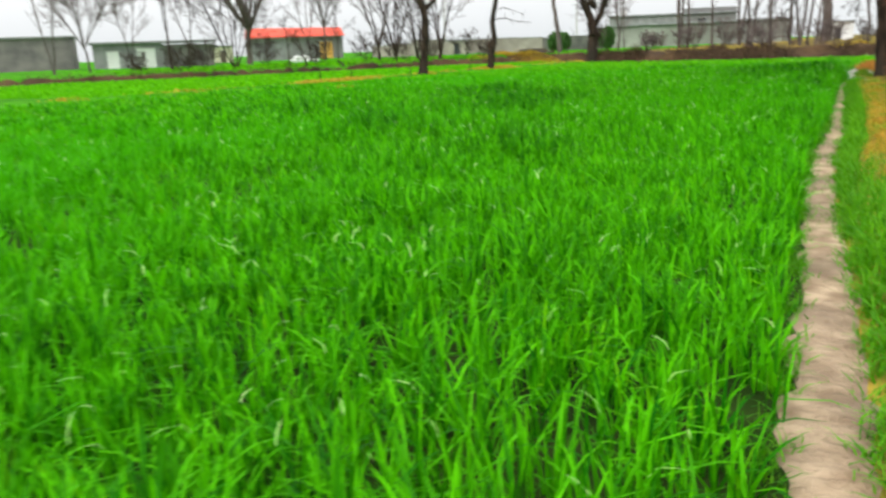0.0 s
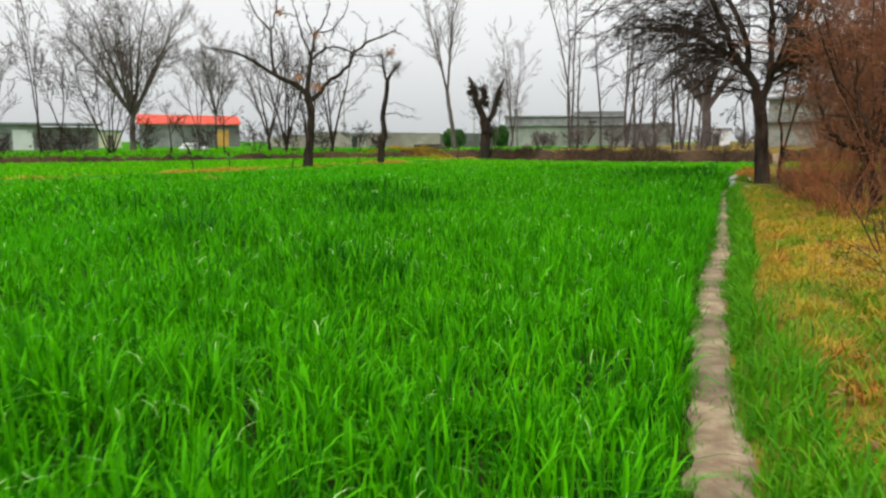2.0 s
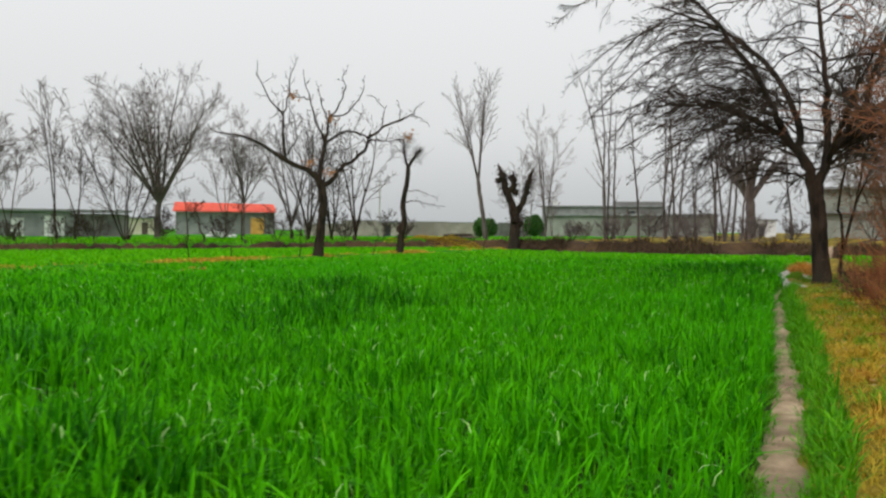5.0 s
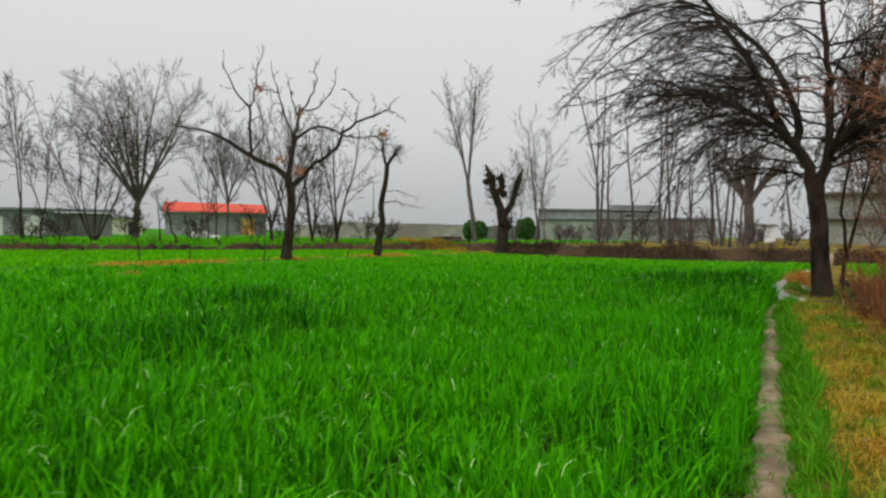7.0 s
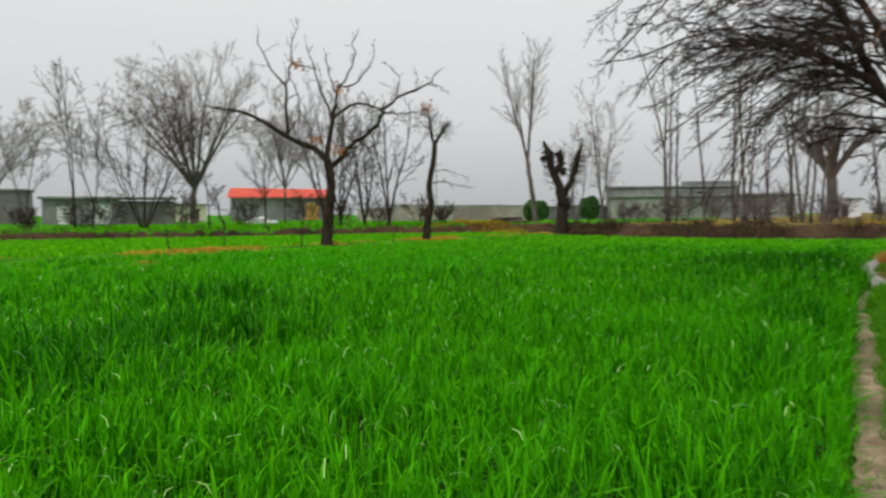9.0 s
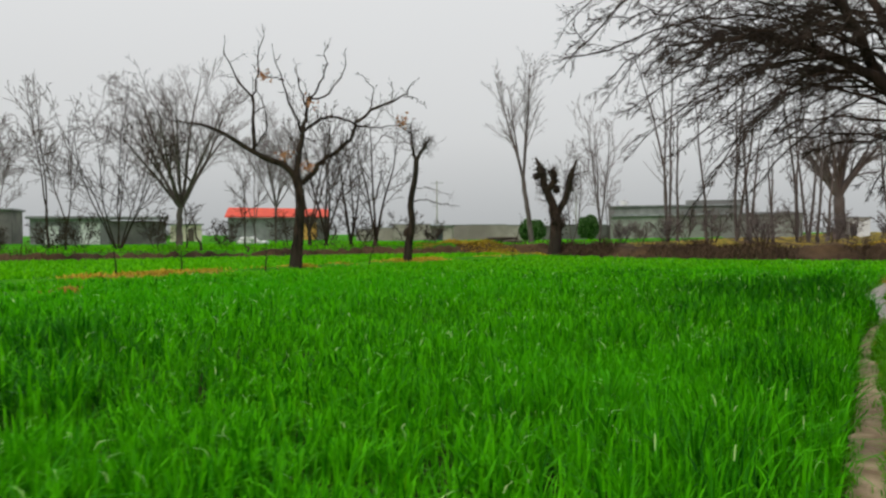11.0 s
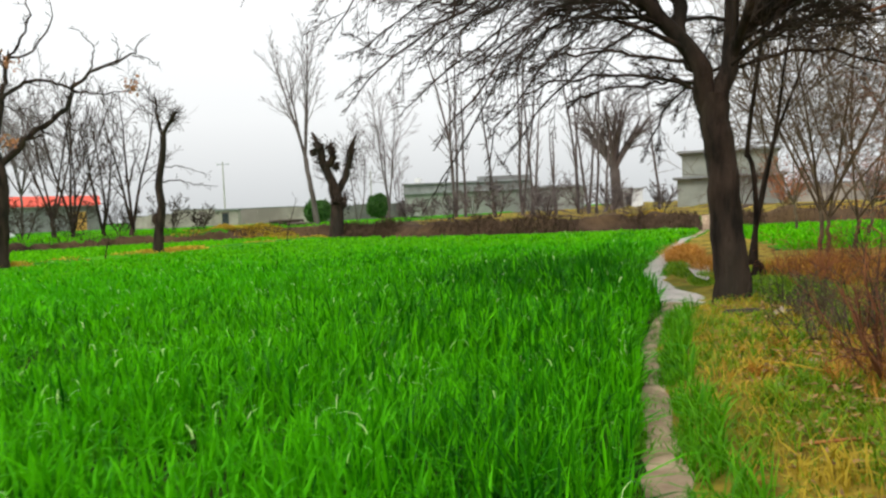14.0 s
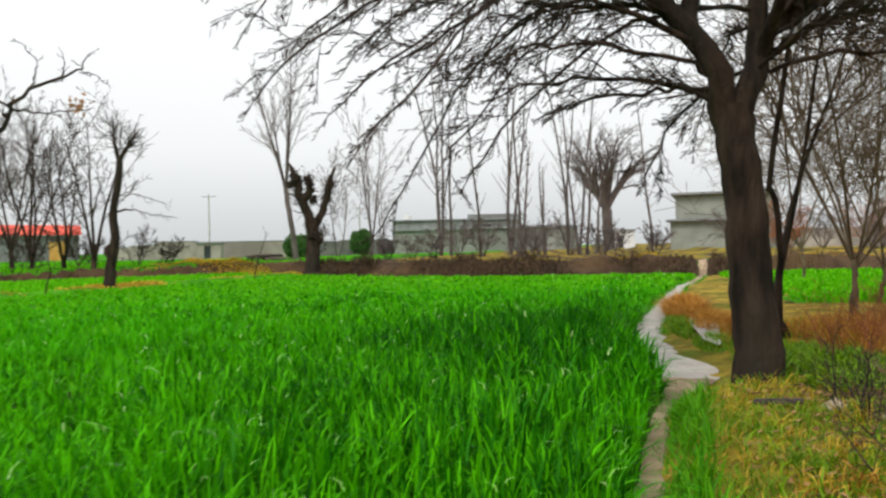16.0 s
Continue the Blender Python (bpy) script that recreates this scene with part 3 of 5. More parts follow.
def hero_tree(tree, trunk, limbs, base_cfg, bark, twig, seed, twig_label=""):
    """A tree along guides: trunk (points, r0, r1), limbs (points, r0, r1)."""
    rnd = random.Random(seed)
    run = flared(trunk[0], trunk[1], trunk[2], 22, rnd, 0.012)
    link("trunk", tubes("trunk", [run], 16, bark, 0.025, seed), tree)
    fine, mid = [], []
    runs = [mid, mid, fine, fine, fine]
    for g, r0, r1, *own in limbs:
        cfg = own[0] if own else base_cfg
        lp, lr = bezier_run(g, r0, r1, 14, rnd, 0.03)
        link("limb", tubes("limb", [(lp, lr)], 10, bark, 0.03, seed), tree)
        length = sum(float(np.linalg.norm(lp[i + 1] - lp[i])) for i in range(len(lp) - 1))
        sprout(runs, lp, r0, r1, length * 0.75, 0, cfg, rnd, start=cfg.get("first", 0.3))
        grow(runs, lp[-1], lp[-1] - lp[-2], length * cfg.get("end", 0.3), r1, 1, cfg, rnd)
    for run in mid:
        link("branch", tubes("branch", [run], 6, bark, 0, seed), tree)
    tagged(link("crown", tubes("crown", fine, 3, twig, 0, seed), tree, twig_label), kind="stuff")


# the big tree beside the bend of the path
big = tree_at("tree", 0.98, 29.6, "large dark bare tree with long drooping twigs beside the path", z=0.02)
MAIN = [([(-0.08, 0.05, 2.65), (-0.20, 0.0, 3.1), (-0.45, -0.05, 3.65), (-0.78, -0.1, 4.0), (-1.2, -0.1, 4.36), (-1.9, 0.1, 4.75), (-2.8, 0.3, 5.1), (-3.9, 0.5, 5.25)], 0.15, 0.035),
        ([(0.0, 0.05, 2.65), (0.15, 0.08, 3.15), (0.42, 0.15, 3.7), (0.68, 0.2, 4.2), (1.2, 0.4, 5.2), (1.8, 0.6, 7.2)], 0.145, 0.05),
        ([(0.22, 0.1, 3.25), (0.24, 0.15, 4.2), (0.18, 0.3, 5.5), (0.0, 0.4, 7.2), (-0.1, 0.5, 9.2)], 0.11, 0.035),
        ([(-0.78, -0.05, 3.95), (-1.1, -0.25, 4.9), (-1.8, -0.5, 6.1), (-2.7, -0.7, 7.3), (-3.6, -0.8, 8.3)], 0.095, 0.03),
        ([(-0.45, 0.0, 3.6), (-0.5, 0.4, 4.6), (-1.2, 1.0, 6.2), (-2.6, 1.7, 7.6), (-4.0, 2.2, 8.4)], 0.11, 0.03)]


def reach(limb, t, turn, length, rise, droop, r0):
    """A branch that leaves a main limb, rises and bends over. turn: degrees from x."""
    g = np.array(MAIN[limb][0])
    s = t * (len(g) - 1)
    k = int(s)
    p = g[k] + (g[k + 1] - g[k]) * (s - k)
    a = radians(turn)
    return [(p[0] + length * q * math.cos(a), p[1] + length * q * math.sin(a), p[2] + length * (rise * q - droop * q * q)) for q in (0, 0.3, 0.65, 1.0)], r0, 0.012


WEEPING = dict(kids=[14, 7, 5], gnarl=0.14, lift=[-0.03, -0.05, -0.07, -0.09], tip=0.0042, angle=(18, 62), short=(0.22, 0.46), thin=0.38, out=0.35, first=0.12, end=0.16, **{"from": 0.12})
UPWARD = dict(kids=[13, 8, 5], gnarl=0.13, lift=[0.02, 0.0, -0.03, -0.05], tip=0.0042, angle=(22, 60), short=(0.30, 0.56), thin=0.36, out=0.4, first=0.2, end=0.15, **{"from": 0.12})
rnd = random.Random(61)
DROOPING = [(*reach(0, 0.10, 192, 2.2, 0.28, 0.20, 0.030), WEEPING), (*reach(0, 0.13, 172, 1.8, 0.10, 0.16, 0.026), WEEPING), (*reach(0, 0.16, 214, 2.4, 0.35, 0.30, 0.028), WEEPING)]
for k in range(22):
    # long arcs that fan out from the low limb and hang at their ends
    at_ = 0.34 + 0.6 * k / 21
    DROOPING.append((*reach(0, at_, rnd.uniform(105, 265), rnd.uniform(1.8, 4.2) * (1.1 - 0.35 * at_), rnd.uniform(0.15, 0.9), rnd.uniform(0.45, 0.95), rnd.uniform(0.014, 0.025)), WEEPING))
for k in range(34):
    DROOPING.append((*reach((3, 4, 2)[k % 3], 0.12 + 0.8 * k / 33, rnd.uniform(120, 250), rnd.uniform(2.2, 4.6), rnd.uniform(0.2, 0.7), rnd.uniform(0.4, 0.8), rnd.uniform(0.018, 0.034)), WEEPING))
RISING = [(*reach(1, 0.25, 291, 3.3, 1.2, 0.2, 0.07), UPWARD), (*reach(1, 0.4, 29, 3.7, 0.6, 0.25, 0.08), UPWARD), (*reach(1, 0.45, 327, 3.3, 0.45, 0.3, 0.06), UPWARD)]
for k in range(32):
    RISING.append((*reach((1, 2, 1, 3)[k % 4], rnd.uniform(0.2, 0.95), rnd.choice((rnd.uniform(-80, 60), rnd.uniform(60, 130), rnd.uniform(-80, 40))), rnd.uniform(1.8, 3.8), rnd.uniform(0.2, 1.1), rnd.uniform(0.3, 0.7), rnd.uniform(0.020, 0.042)), UPWARD))
hero_tree(big,
          ([(0.16, 0, -0.05), (0.13, 0, 0.7), (0.08, 0.02, 1.5), (0.03, 0.03, 2.2), (-0.03, 0.05, 2.9)], 0.22, 0.195), MAIN + DROOPING + RISING,
          UPWARD, BARK, TWIG, 3)

# a lone spreading tree on the bund, its limbs traced from the camera's view
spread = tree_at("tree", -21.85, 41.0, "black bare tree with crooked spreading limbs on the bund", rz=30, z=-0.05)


def view_trace(points, rnd, depth):
    """A run traced from the camera's view in the tree's own upright plane, (across, up), that wanders to the given
    depth.
    """
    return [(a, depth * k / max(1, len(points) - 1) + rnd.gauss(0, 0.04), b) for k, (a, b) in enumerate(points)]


rnd = random.Random(21)
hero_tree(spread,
          (view_trace([(0.09, -0.10), (0.20, 0.9), (0.27, 1.77), (0.36, 3.0), (0.20, 4.1)], rnd, 0.0), 0.25, 0.19),
          [(view_trace([(0.20, 4.0), (-0.34, 4.57), (-1.10, 4.86), (-1.69, 5.20), (-2.41, 5.61), (-3.16, 6.07), (-3.91, 6.29), (-4.83, 6.37)], rnd, -0.8), 0.16, 0.03),
           (view_trace([(-1.69, 5.20), (-1.57, 5.62), (-1.68, 6.38), (-1.67, 7.36), (-2.02, 7.82), (-2.48, 8.37), (-2.85, 9.24), (-3.05, 9.79)], rnd, 0.9), 0.085, 0.018),
           (view_trace([(-1.67, 7.3), (-1.35, 8.51), (-1.26, 9.28), (-0.96, 10.05)], rnd, -0.8), 0.045, 0.015),
           (view_trace([(-1.6, 5.3), (-1.05, 5.9), (-1.0, 6.8), (-1.3, 7.7)], rnd, -0.9), 0.045, 0.013),
           (view_trace([(0.20, 4.0), (0.28, 5.08), (0.43, 6.03), (0.61, 6.81), (0.67, 7.40)], rnd, 0.5), 0.14, 0.055),
           (view_trace([(0.43, 6.0), (0.17, 6.80), (-0.12, 7.56), (-0.33, 8.33), (-0.59, 9.09)], rnd, -1.0), 0.06, 0.016),
           (view_trace([(-0.30, 8.2), (-0.76, 8.38), (-1.17, 8.43), (-1.7, 8.9)], rnd, 0.6), 0.03, 0.012),
           (view_trace([(0.67, 7.35), (1.03, 7.79), (1.33, 8.45), (1.51, 8.96), (1.33, 9.43), (1.51, 9.91)], rnd, 0.8), 0.05, 0.014),
           (view_trace([(0.67, 7.35), (1.50, 7.50), (1.98, 7.99), (2.37, 8.59), (2.49, 9.07)], rnd, -0.9), 0.045, 0.014),
           (view_trace([(0.64, 7.1), (0.35, 7.78), (0.18, 8.43), (0.06, 9.1)], rnd, 0.9), 0.04, 0.014),
           (view_trace([(0.34, 3.7), (0.93, 4.31), (1.32, 4.79), (1.97, 5.25), (2.57, 5.76), (2.69, 6.36)], rnd, 0.5), 0.13, 0.065),
           (view_trace([(0.43, 5.9), (0.94, 6.34), (1.50, 6.64), (2.19, 6.59), (2.69, 6.40)], rnd, 0.5), 0.075, 0.04),
           (view_trace([(2.69, 6.34), (3.53, 6.94), (4.41, 7.26), (4.92, 7.57), (5.16, 7.90)], rnd, -0.6), 0.07, 0.018),
           (view_trace([(3.35, 6.84), (3.50, 7.4), (3.44, 8.02), (2.88, 8.60)], rnd, 0.7), 0.035, 0.012),
           (view_trace([(4.32, 7.20), (4.36, 7.6), (4.29, 8.2)], rnd, 0.3), 0.025, 0.01),
           (view_trace([(4.85, 7.52), (5.3, 7.45), (5.75, 7.05)], rnd, -0.2), 0.022, 0.01),
           (view_trace([(2.60, 6.05), (2.96, 6.28), (3.74, 6.23), (4.92, 6.43)], rnd, 0.7), 0.05, 0.014),
           (view_trace([(0.50, 5.75), (1.1, 5.6), (1.75, 5.72)], rnd, -0.6), 0.03, 0.011)],
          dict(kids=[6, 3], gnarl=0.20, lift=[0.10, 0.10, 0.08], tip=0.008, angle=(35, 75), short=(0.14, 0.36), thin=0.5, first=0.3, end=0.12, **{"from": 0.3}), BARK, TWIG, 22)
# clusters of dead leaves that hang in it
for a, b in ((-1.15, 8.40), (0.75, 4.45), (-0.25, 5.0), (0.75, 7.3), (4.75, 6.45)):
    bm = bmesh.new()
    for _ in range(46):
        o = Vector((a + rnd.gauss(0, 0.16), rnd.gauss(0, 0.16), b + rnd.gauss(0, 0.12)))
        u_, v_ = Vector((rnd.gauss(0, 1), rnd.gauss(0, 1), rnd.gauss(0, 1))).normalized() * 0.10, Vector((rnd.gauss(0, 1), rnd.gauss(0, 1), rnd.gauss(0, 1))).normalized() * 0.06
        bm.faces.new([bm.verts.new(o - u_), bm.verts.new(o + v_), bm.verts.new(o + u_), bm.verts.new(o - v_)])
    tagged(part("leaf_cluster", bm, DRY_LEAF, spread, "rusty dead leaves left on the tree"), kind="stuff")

# a small lopped tree on the bund, with a brush of shoots at its top, traced from the camera's view
lopped = tree_at("tree", -21.1, 49.4, "small dark lopped tree with a brush of shoots on top", rz=28, z=-0.06)
SPRAY = dict(kids=[7, 2], gnarl=0.1, lift=[0.0, 0.0], tip=0.006, angle=(25, 60), short=(0.2, 0.4), thin=0.5, first=0.25, end=0.15, **{"from": 0.2})
rnd = random.Random(31)
hero_tree(lopped,
          (view_trace([(0.00, -0.05), (0.09, 1.00), (0.27, 2.09), (0.20, 3.19), (0.42, 4.46), (0.51, 5.37)], rnd, 0), 0.21, 0.13),
          [(view_trace([(0.51, 5.28), (0.33, 6.01), (0.27, 6.92)], rnd, 0.2), 0.10, 0.05),
           (view_trace([(0.51, 5.28), (0.75, 5.82), (1.06, 6.28)], rnd, -0.2), 0.12, 0.07),
           (view_trace([(0.38, 3.28), (0.96, 3.37), (1.69, 3.15), (2.46, 3.08)], rnd, -0.4), 0.035, 0.01, SPRAY),
           (view_trace([(0.33, 3.91), (0.96, 4.00), (1.69, 3.82), (2.33, 3.55)], rnd, 0.5), 0.025, 0.008, SPRAY)],
          dict(kids=[26, 3], gnarl=0.09, lift=[0.03, 0.03], tip=0.007, angle=(20, 75), short=(0.5, 1.1), thin=0.2, first=0.4, end=0.3, **{"from": 0.2}), BARK, TWIG, 33)
link("knob", tubes("knob", [bezier_run(view_trace([(0.13, 1.36), (-0.02, 1.64), (0.24, 1.91)], rnd, 0), 0.20, 0.17, 6, rnd, 0.02)], 10, BARK, 0.1, 3), lopped)

# a pollard with knobbly stubs at the end of the bund, traced from the camera's view
pollard = tree_at("tree", -18.9, 65.4, "gnarled dark pollard with knobbly stubs and few shoots", rz=20, z=0.25)
rnd = random.Random(41)
hero_tree(pollard,
          (view_trace([(0.00, -0.36), (0.10, 0.95), (0.12, 2.14), (-0.07, 2.98)], rnd, 0), 0.44, 0.36),
          [(view_trace([(0.00, 2.74), (-0.31, 3.69), (-0.62, 4.64), (-0.90, 5.59)], rnd, 0.3), 0.32, 0.24),
           (view_trace([(0.17, 2.62), (0.64, 3.33), (0.95, 4.28), (1.19, 5.43)], rnd, -0.3), 0.25, 0.17),
           (view_trace([(-0.43, 4.28), (0.05, 4.88), (-0.07, 5.43)], rnd, -0.3), 0.26, 0.20)],
          dict(kids=[22, 3], gnarl=0.12, lift=[0.12, 0.1], tip=0.011, angle=(20, 70), short=(0.25, 0.7), thin=0.14, first=0.2, **{"from": 0.2}), BARK, TWIG, 43)
for a, b, rad in ((-0.90, 5.52, 0.34), (-1.19, 5.19, 0.26), (-0.10, 5.43, 0.3), (-0.62, 4.52, 0.3), (1.24, 5.28, 0.24), (1.05, 4.52, 0.22), (0.17, 4.24, 0.24), (0.10, 2.14, 0.42), (0.40, 1.86, 0.34)):
    bm = lump_bm(rad * 0.8, rnd, 1.25, 3, 0.55)
    bmesh.ops.translate(bm, vec=(a, rnd.gauss(0, 0.1), b), verts=bm.verts)
    part("knob", bm, BARK, pollard)

for a, b, sp in ((-0.95, 5.43, 0.3), (-0.10, 5.28, 0.26), (1.19, 5.19, 0.26), (-0.62, 4.40, 0.24), (1.00, 4.40, 0.2), (0.17, 2.14, 0.34), (0.64, 2.26, 0.28)):
    bm = bmesh.new()
    for _ in range(170):
        o = Vector((a + rnd.gauss(0, sp), rnd.gauss(0, sp), b + rnd.gauss(0, sp * 1.2)))
        u_, v_ = Vector((rnd.gauss(0, 1), rnd.gauss(0, 1), rnd.gauss(0, 1))).normalized() * 0.11, Vector((rnd.gauss(0, 1), rnd.gauss(0, 1), rnd.gauss(0, 1))).normalized() * 0.05
        bm.faces.new([bm.verts.new(o - u_), bm.verts.new(o + v_), bm.verts.new(o + u_), bm.verts.new(o - v_)])
    tagged(part("ivy", bm, TWIG, pollard, "shaggy dark dead ivy"), kind="stuff")

STYLES = dict(
    poplar=dict(kids=[15, 4], gnarl=0.05, lift=[0.05, 0.09, 0.08], tip=0.010, angle=(22, 48), short=(0.10, 0.2), thin=0.40, **{"from": 0.25}),
    fan=dict(kids=[11, 6, 2], gnarl=0.08, lift=[0.06, 0.07, 0.06], tip=0.014, angle=(20, 42), short=(0.3, 0.5), thin=0.5, **{"from": 0.25}),
    round=dict(kids=[9, 8, 5], gnarl=0.09, lift=[0.05, 0.03, 0.01], tip=0.012, angle=(20, 50), short=(0.36, 0.56), thin=0.5, **{"from": 0.22}),
    bushy=dict(kids=[11, 8, 4], gnarl=0.13, lift=[0.03, 0.0, -0.02], tip=0.0055, angle=(25, 65), short=(0.34, 0.6), thin=0.5, **{"from": 0.18}),
    scrub=dict(kids=[8, 5, 2], gnarl=0.13, lift=[0.06, 0.04, 0.02], tip=0.014, angle=(25, 60), short=(0.35, 0.6), thin=0.5, **{"from": 0.2}))


def field_tree(x, y, height, style, stems, fork, bark, twig, label, group, seed, lean=0.10, r=None, spread=0.5, z=None, tilt=0.0):
    """A bare tree. stems: how many from the ground or, at the height fork, from one trunk."""
    rnd = random.Random(seed)
    height *= 0.95 if style == "poplar" else 0.82
    t = tree_at("tree", x, y, label, group=group, rz=rnd.uniform(0, 360), z=z)
    t.matrix_world = Matrix.Translation(t.matrix_world.translation) @ pose(0, 0, 0, 0, tilt) @ pose(0, 0, 0, 0, 0, rnd.uniform(0, 360))
    cfg = STYLES[style]
    r = r or 0.0105 * height
    mid, fine = [], []
    runs = [mid, mid, fine, fine]
    top = Vector((0, 0, -0.1))
    if fork > 0:
        g = [(0, 0, -0.1), (rnd.gauss(0, lean * 0.4), rnd.gauss(0, lean * 0.4), fork * 0.5), (rnd.gauss(0, lean), rnd.gauss(0, lean), fork)]
        tp, trr = flared(g, r, r * 0.8, 10, rnd, 0.02)
        link("trunk", tubes("trunk", [(tp, trr)], 9, bark, 0.04, seed), t)
        top = Vector(tp[-1]) - Vector((0, 0, 0.08))
    for k in range(stems):
        a = 2 * math.pi * (k + 0.5 * rnd.random()) / stems
        d = Vector((math.cos(a) * spread, math.sin(a) * spread, 1)).normalized() if stems > 1 else Vector((rnd.gauss(0, 0.04), rnd.gauss(0, 0.04), 1))
        length = (height - max(fork, 0)) * rnd.uniform(0.85, 1.08)
        if style == "round":
            q = 0.25 + 0.75 * ((k * 7) % stems) / max(1, stems - 1)
            d = Vector((math.cos(a) * spread * q * 1.35, math.sin(a) * spread * q * 1.35, 1)).normalized()
            length *= 1.06 - 0.16 * q
        n = 9
        p, pts = top + Vector((d.x, d.y, 0)) * (0.12 if fork <= 0 else 0), []
        for q in range(n):
            pts.append(tuple(p))
            d = (d + Vector((rnd.gauss(0, 0.05), rnd.gauss(0, 0.05), 0.035 if style != "round" else 0.0))).normalized()
            p = p + d * length / (n - 1)
        r0 = r * (0.8 if stems == 1 else 0.55)
        if fork <= 0:
            link("trunk", tubes("trunk", [(np.array(pts), np.linspace(r0, r0 * 0.12 + 0.008, n))], 7, bark, 0.05, seed + k), t)
        else:
            link("limb", tubes("limb", [(np.array(pts), np.linspace(r0, r0 * 0.12 + 0.008, n))], 7, bark, 0.05, seed + k), t)
        sprout(runs, np.array(pts), r0, r0 * 0.15, length, 0, cfg, rnd)
    for run in mid:
        link("branch", tubes("branch", [run], 4, twig, 0, seed), t)
    tagged(link("crown", tubes("crown", fine, 3, twig, 0, seed), t), kind="stuff")
    return t


# trees along the ditch and beyond it
DITCH = "bare trees along the ditch"
field_tree(-48.0, 47.9, 12.2, "fan", 2, 3.0, TWIG, GREY_TWIG, "slender grey bare tree beside the ditch", DITCH, 51, spread=0.14)
field_tree(-45.7, 47.5, 9.6, "fan", 2, 1.8, TWIG, GREY_TWIG, "forked grey bare tree beside the ditch", DITCH, 52, spread=0.25)
field_tree(-42.1, 48.6, 10.5, "scrub", 8, 0, BARK, TWIG, "dense many-stemmed brown bare tree beside the ditch", DITCH, 53, spread=0.42)
field_tree(-55.5, 66.3, 18.0, "round", 11, 3.6, GREY_BARK, HAZE_TWIG, "tall grey bare tree with a rounded crown of fine twigs", "bare trees before the farm", 54, r=0.32, spread=0.62)
field_tree(-53.8, 74.5, 12.0, "fan", 3, 2.0, GREY_BARK, HAZE_TWIG, "slim grey bare tree before the red-roofed house", "bare trees before the farm", 55, spread=0.25)
field_tree(-54.2, 78.1, 15.0, "round", 9, 4.0, GREY_BARK, HAZE_TWIG, "grey bare tree before the red-roofed house", "bare trees before the farm", 56, spread=0.5)
field_tree(-37.2, 62.0, 11.0, "fan", 4, 1.2, TWIG, GREY_TWIG, "dark bare tree with upright limbs beside the ditch", DITCH, 57, spread=0.32, r=0.16)
field_tree(-35.0, 61.0, 12.5, "fan", 4, 0.5, BARK, TWIG, "brown bare tree with several stems beside the ditch", DITCH, 58, spread=0.22, r=0.17)
field_tree(-33.1, 61.6, 9.0, "scrub", 4, 0.4, BARK, TWIG, "small brown bare tree beside the ditch", DITCH, 59, spread=0.25, r=0.16)
field_tree(-30.7, 61.0, 10.5, "scrub", 3, 0.6, BARK, TWIG, "crooked brown bare tree beside the ditch", DITCH, 60, r=0.18, spread=0.2)
field_tree(-39.4, 51.8, 4.2, "scrub", 1, 0.6, TWIG, TWIG, "short brown bare sapling beside the ditch", DITCH, 61, r=0.07)
field_tree(-36.8, 50.4, 3.4, "scrub", 1, 0.8, TWIG, TWIG, "short lopped brown sapling beside the ditch", DITCH, 62, r=0.08)
field_tree(-35.2, 52.8, 5.2, "scrub", 1, 0.4, TWIG, TWIG, "leaning brown bare sapling beside the ditch", DITCH, 63, lean=0.4, r=0.07)
field_tree(-48.5, 44.8, 9.0, "fan", 2, 0.8, TWIG, GREY_TWIG, "forked grey bare tree beside the ditch", DITCH, 64, spread=0.2)
field_tree(-53.0, 41.0, 13.0, "poplar", 2, 0, GREY_BARK, HAZE_TWIG, "tall grey bare tree with level side branches", DITCH, 65, spread=0.12)
field_tree(-57.8, 48.2, 11.5, "round", 9, 2.2, GREY_BARK, HAZE_TWIG, "pale grey bare tree near the sheds", "bare trees before the farm", 66)
field_tree(-29.5, 63.5, 3.0, "scrub", 4, 0, TWIG, TWIG, "low brown thicket beside the ditch", DITCH, 67, spread=0.5, r=0.06)
field_tree(-36.0, 58.0, 3.2, "scrub", 5, 0, TWIG, TWIG, "low brown thicket beside the ditch", DITCH, 68, spread=0.5, r=0.06)
field_tree(-43.4, 46.9, 2.6, "scrub", 5, 0, TWIG, TWIG, "low brown thicket beside the ditch", DITCH, 69, spread=0.55, r=0.06)
for k, (x, y, hgt) in enumerate(((-44.6, 45.6, 2.4), (-40.6, 50.4, 2.8), (-38.2, 54.0, 2.6), (-34.2, 59.8, 3.0), (-32.0, 61.8, 2.6), (-47.0, 43.4, 2.2), (-28.4, 65.2, 2.0))):
    field_tree(x, y, hgt, "scrub", 6, 0, TWIG, TWIG, "low brown thicket beside the ditch", DITCH, 140 + k, spread=0.55, r=0.045)
# tall trees beyond the pollard
field_tree(-26.6, 80.5, 19.0, "fan", 4, 6.0, GREY_BARK, GREY_TWIG, "tall pale bare tree with steep upright limbs", "tall trees beyond the bank", 71, r=0.24, spread=0.20, tilt=-5)
field_tree(-21.8, 85.4, 13.0, "fan", 3, 1.0, GREY_BARK, HAZE_TWIG, "slender pale bare tree beside a round bush", "tall trees beyond the bank", 72, spread=0.16, r=0.16)
field_tree(-20.9, 75.0, 8.6, "scrub", 2, 0, GREY_BARK, GREY_TWIG, "thin leaning bare tree behind the pollard", "tall trees beyond the bank", 73, spread=0.22, r=0.10)
field_tree(-22.8, 92.0, 9.0, "fan", 2, 0, GREY_BARK, HAZE_TWIG, "thin pale bare tree beyond the bank", "tall trees beyond the bank", 74, spread=0.12, r=0.09)
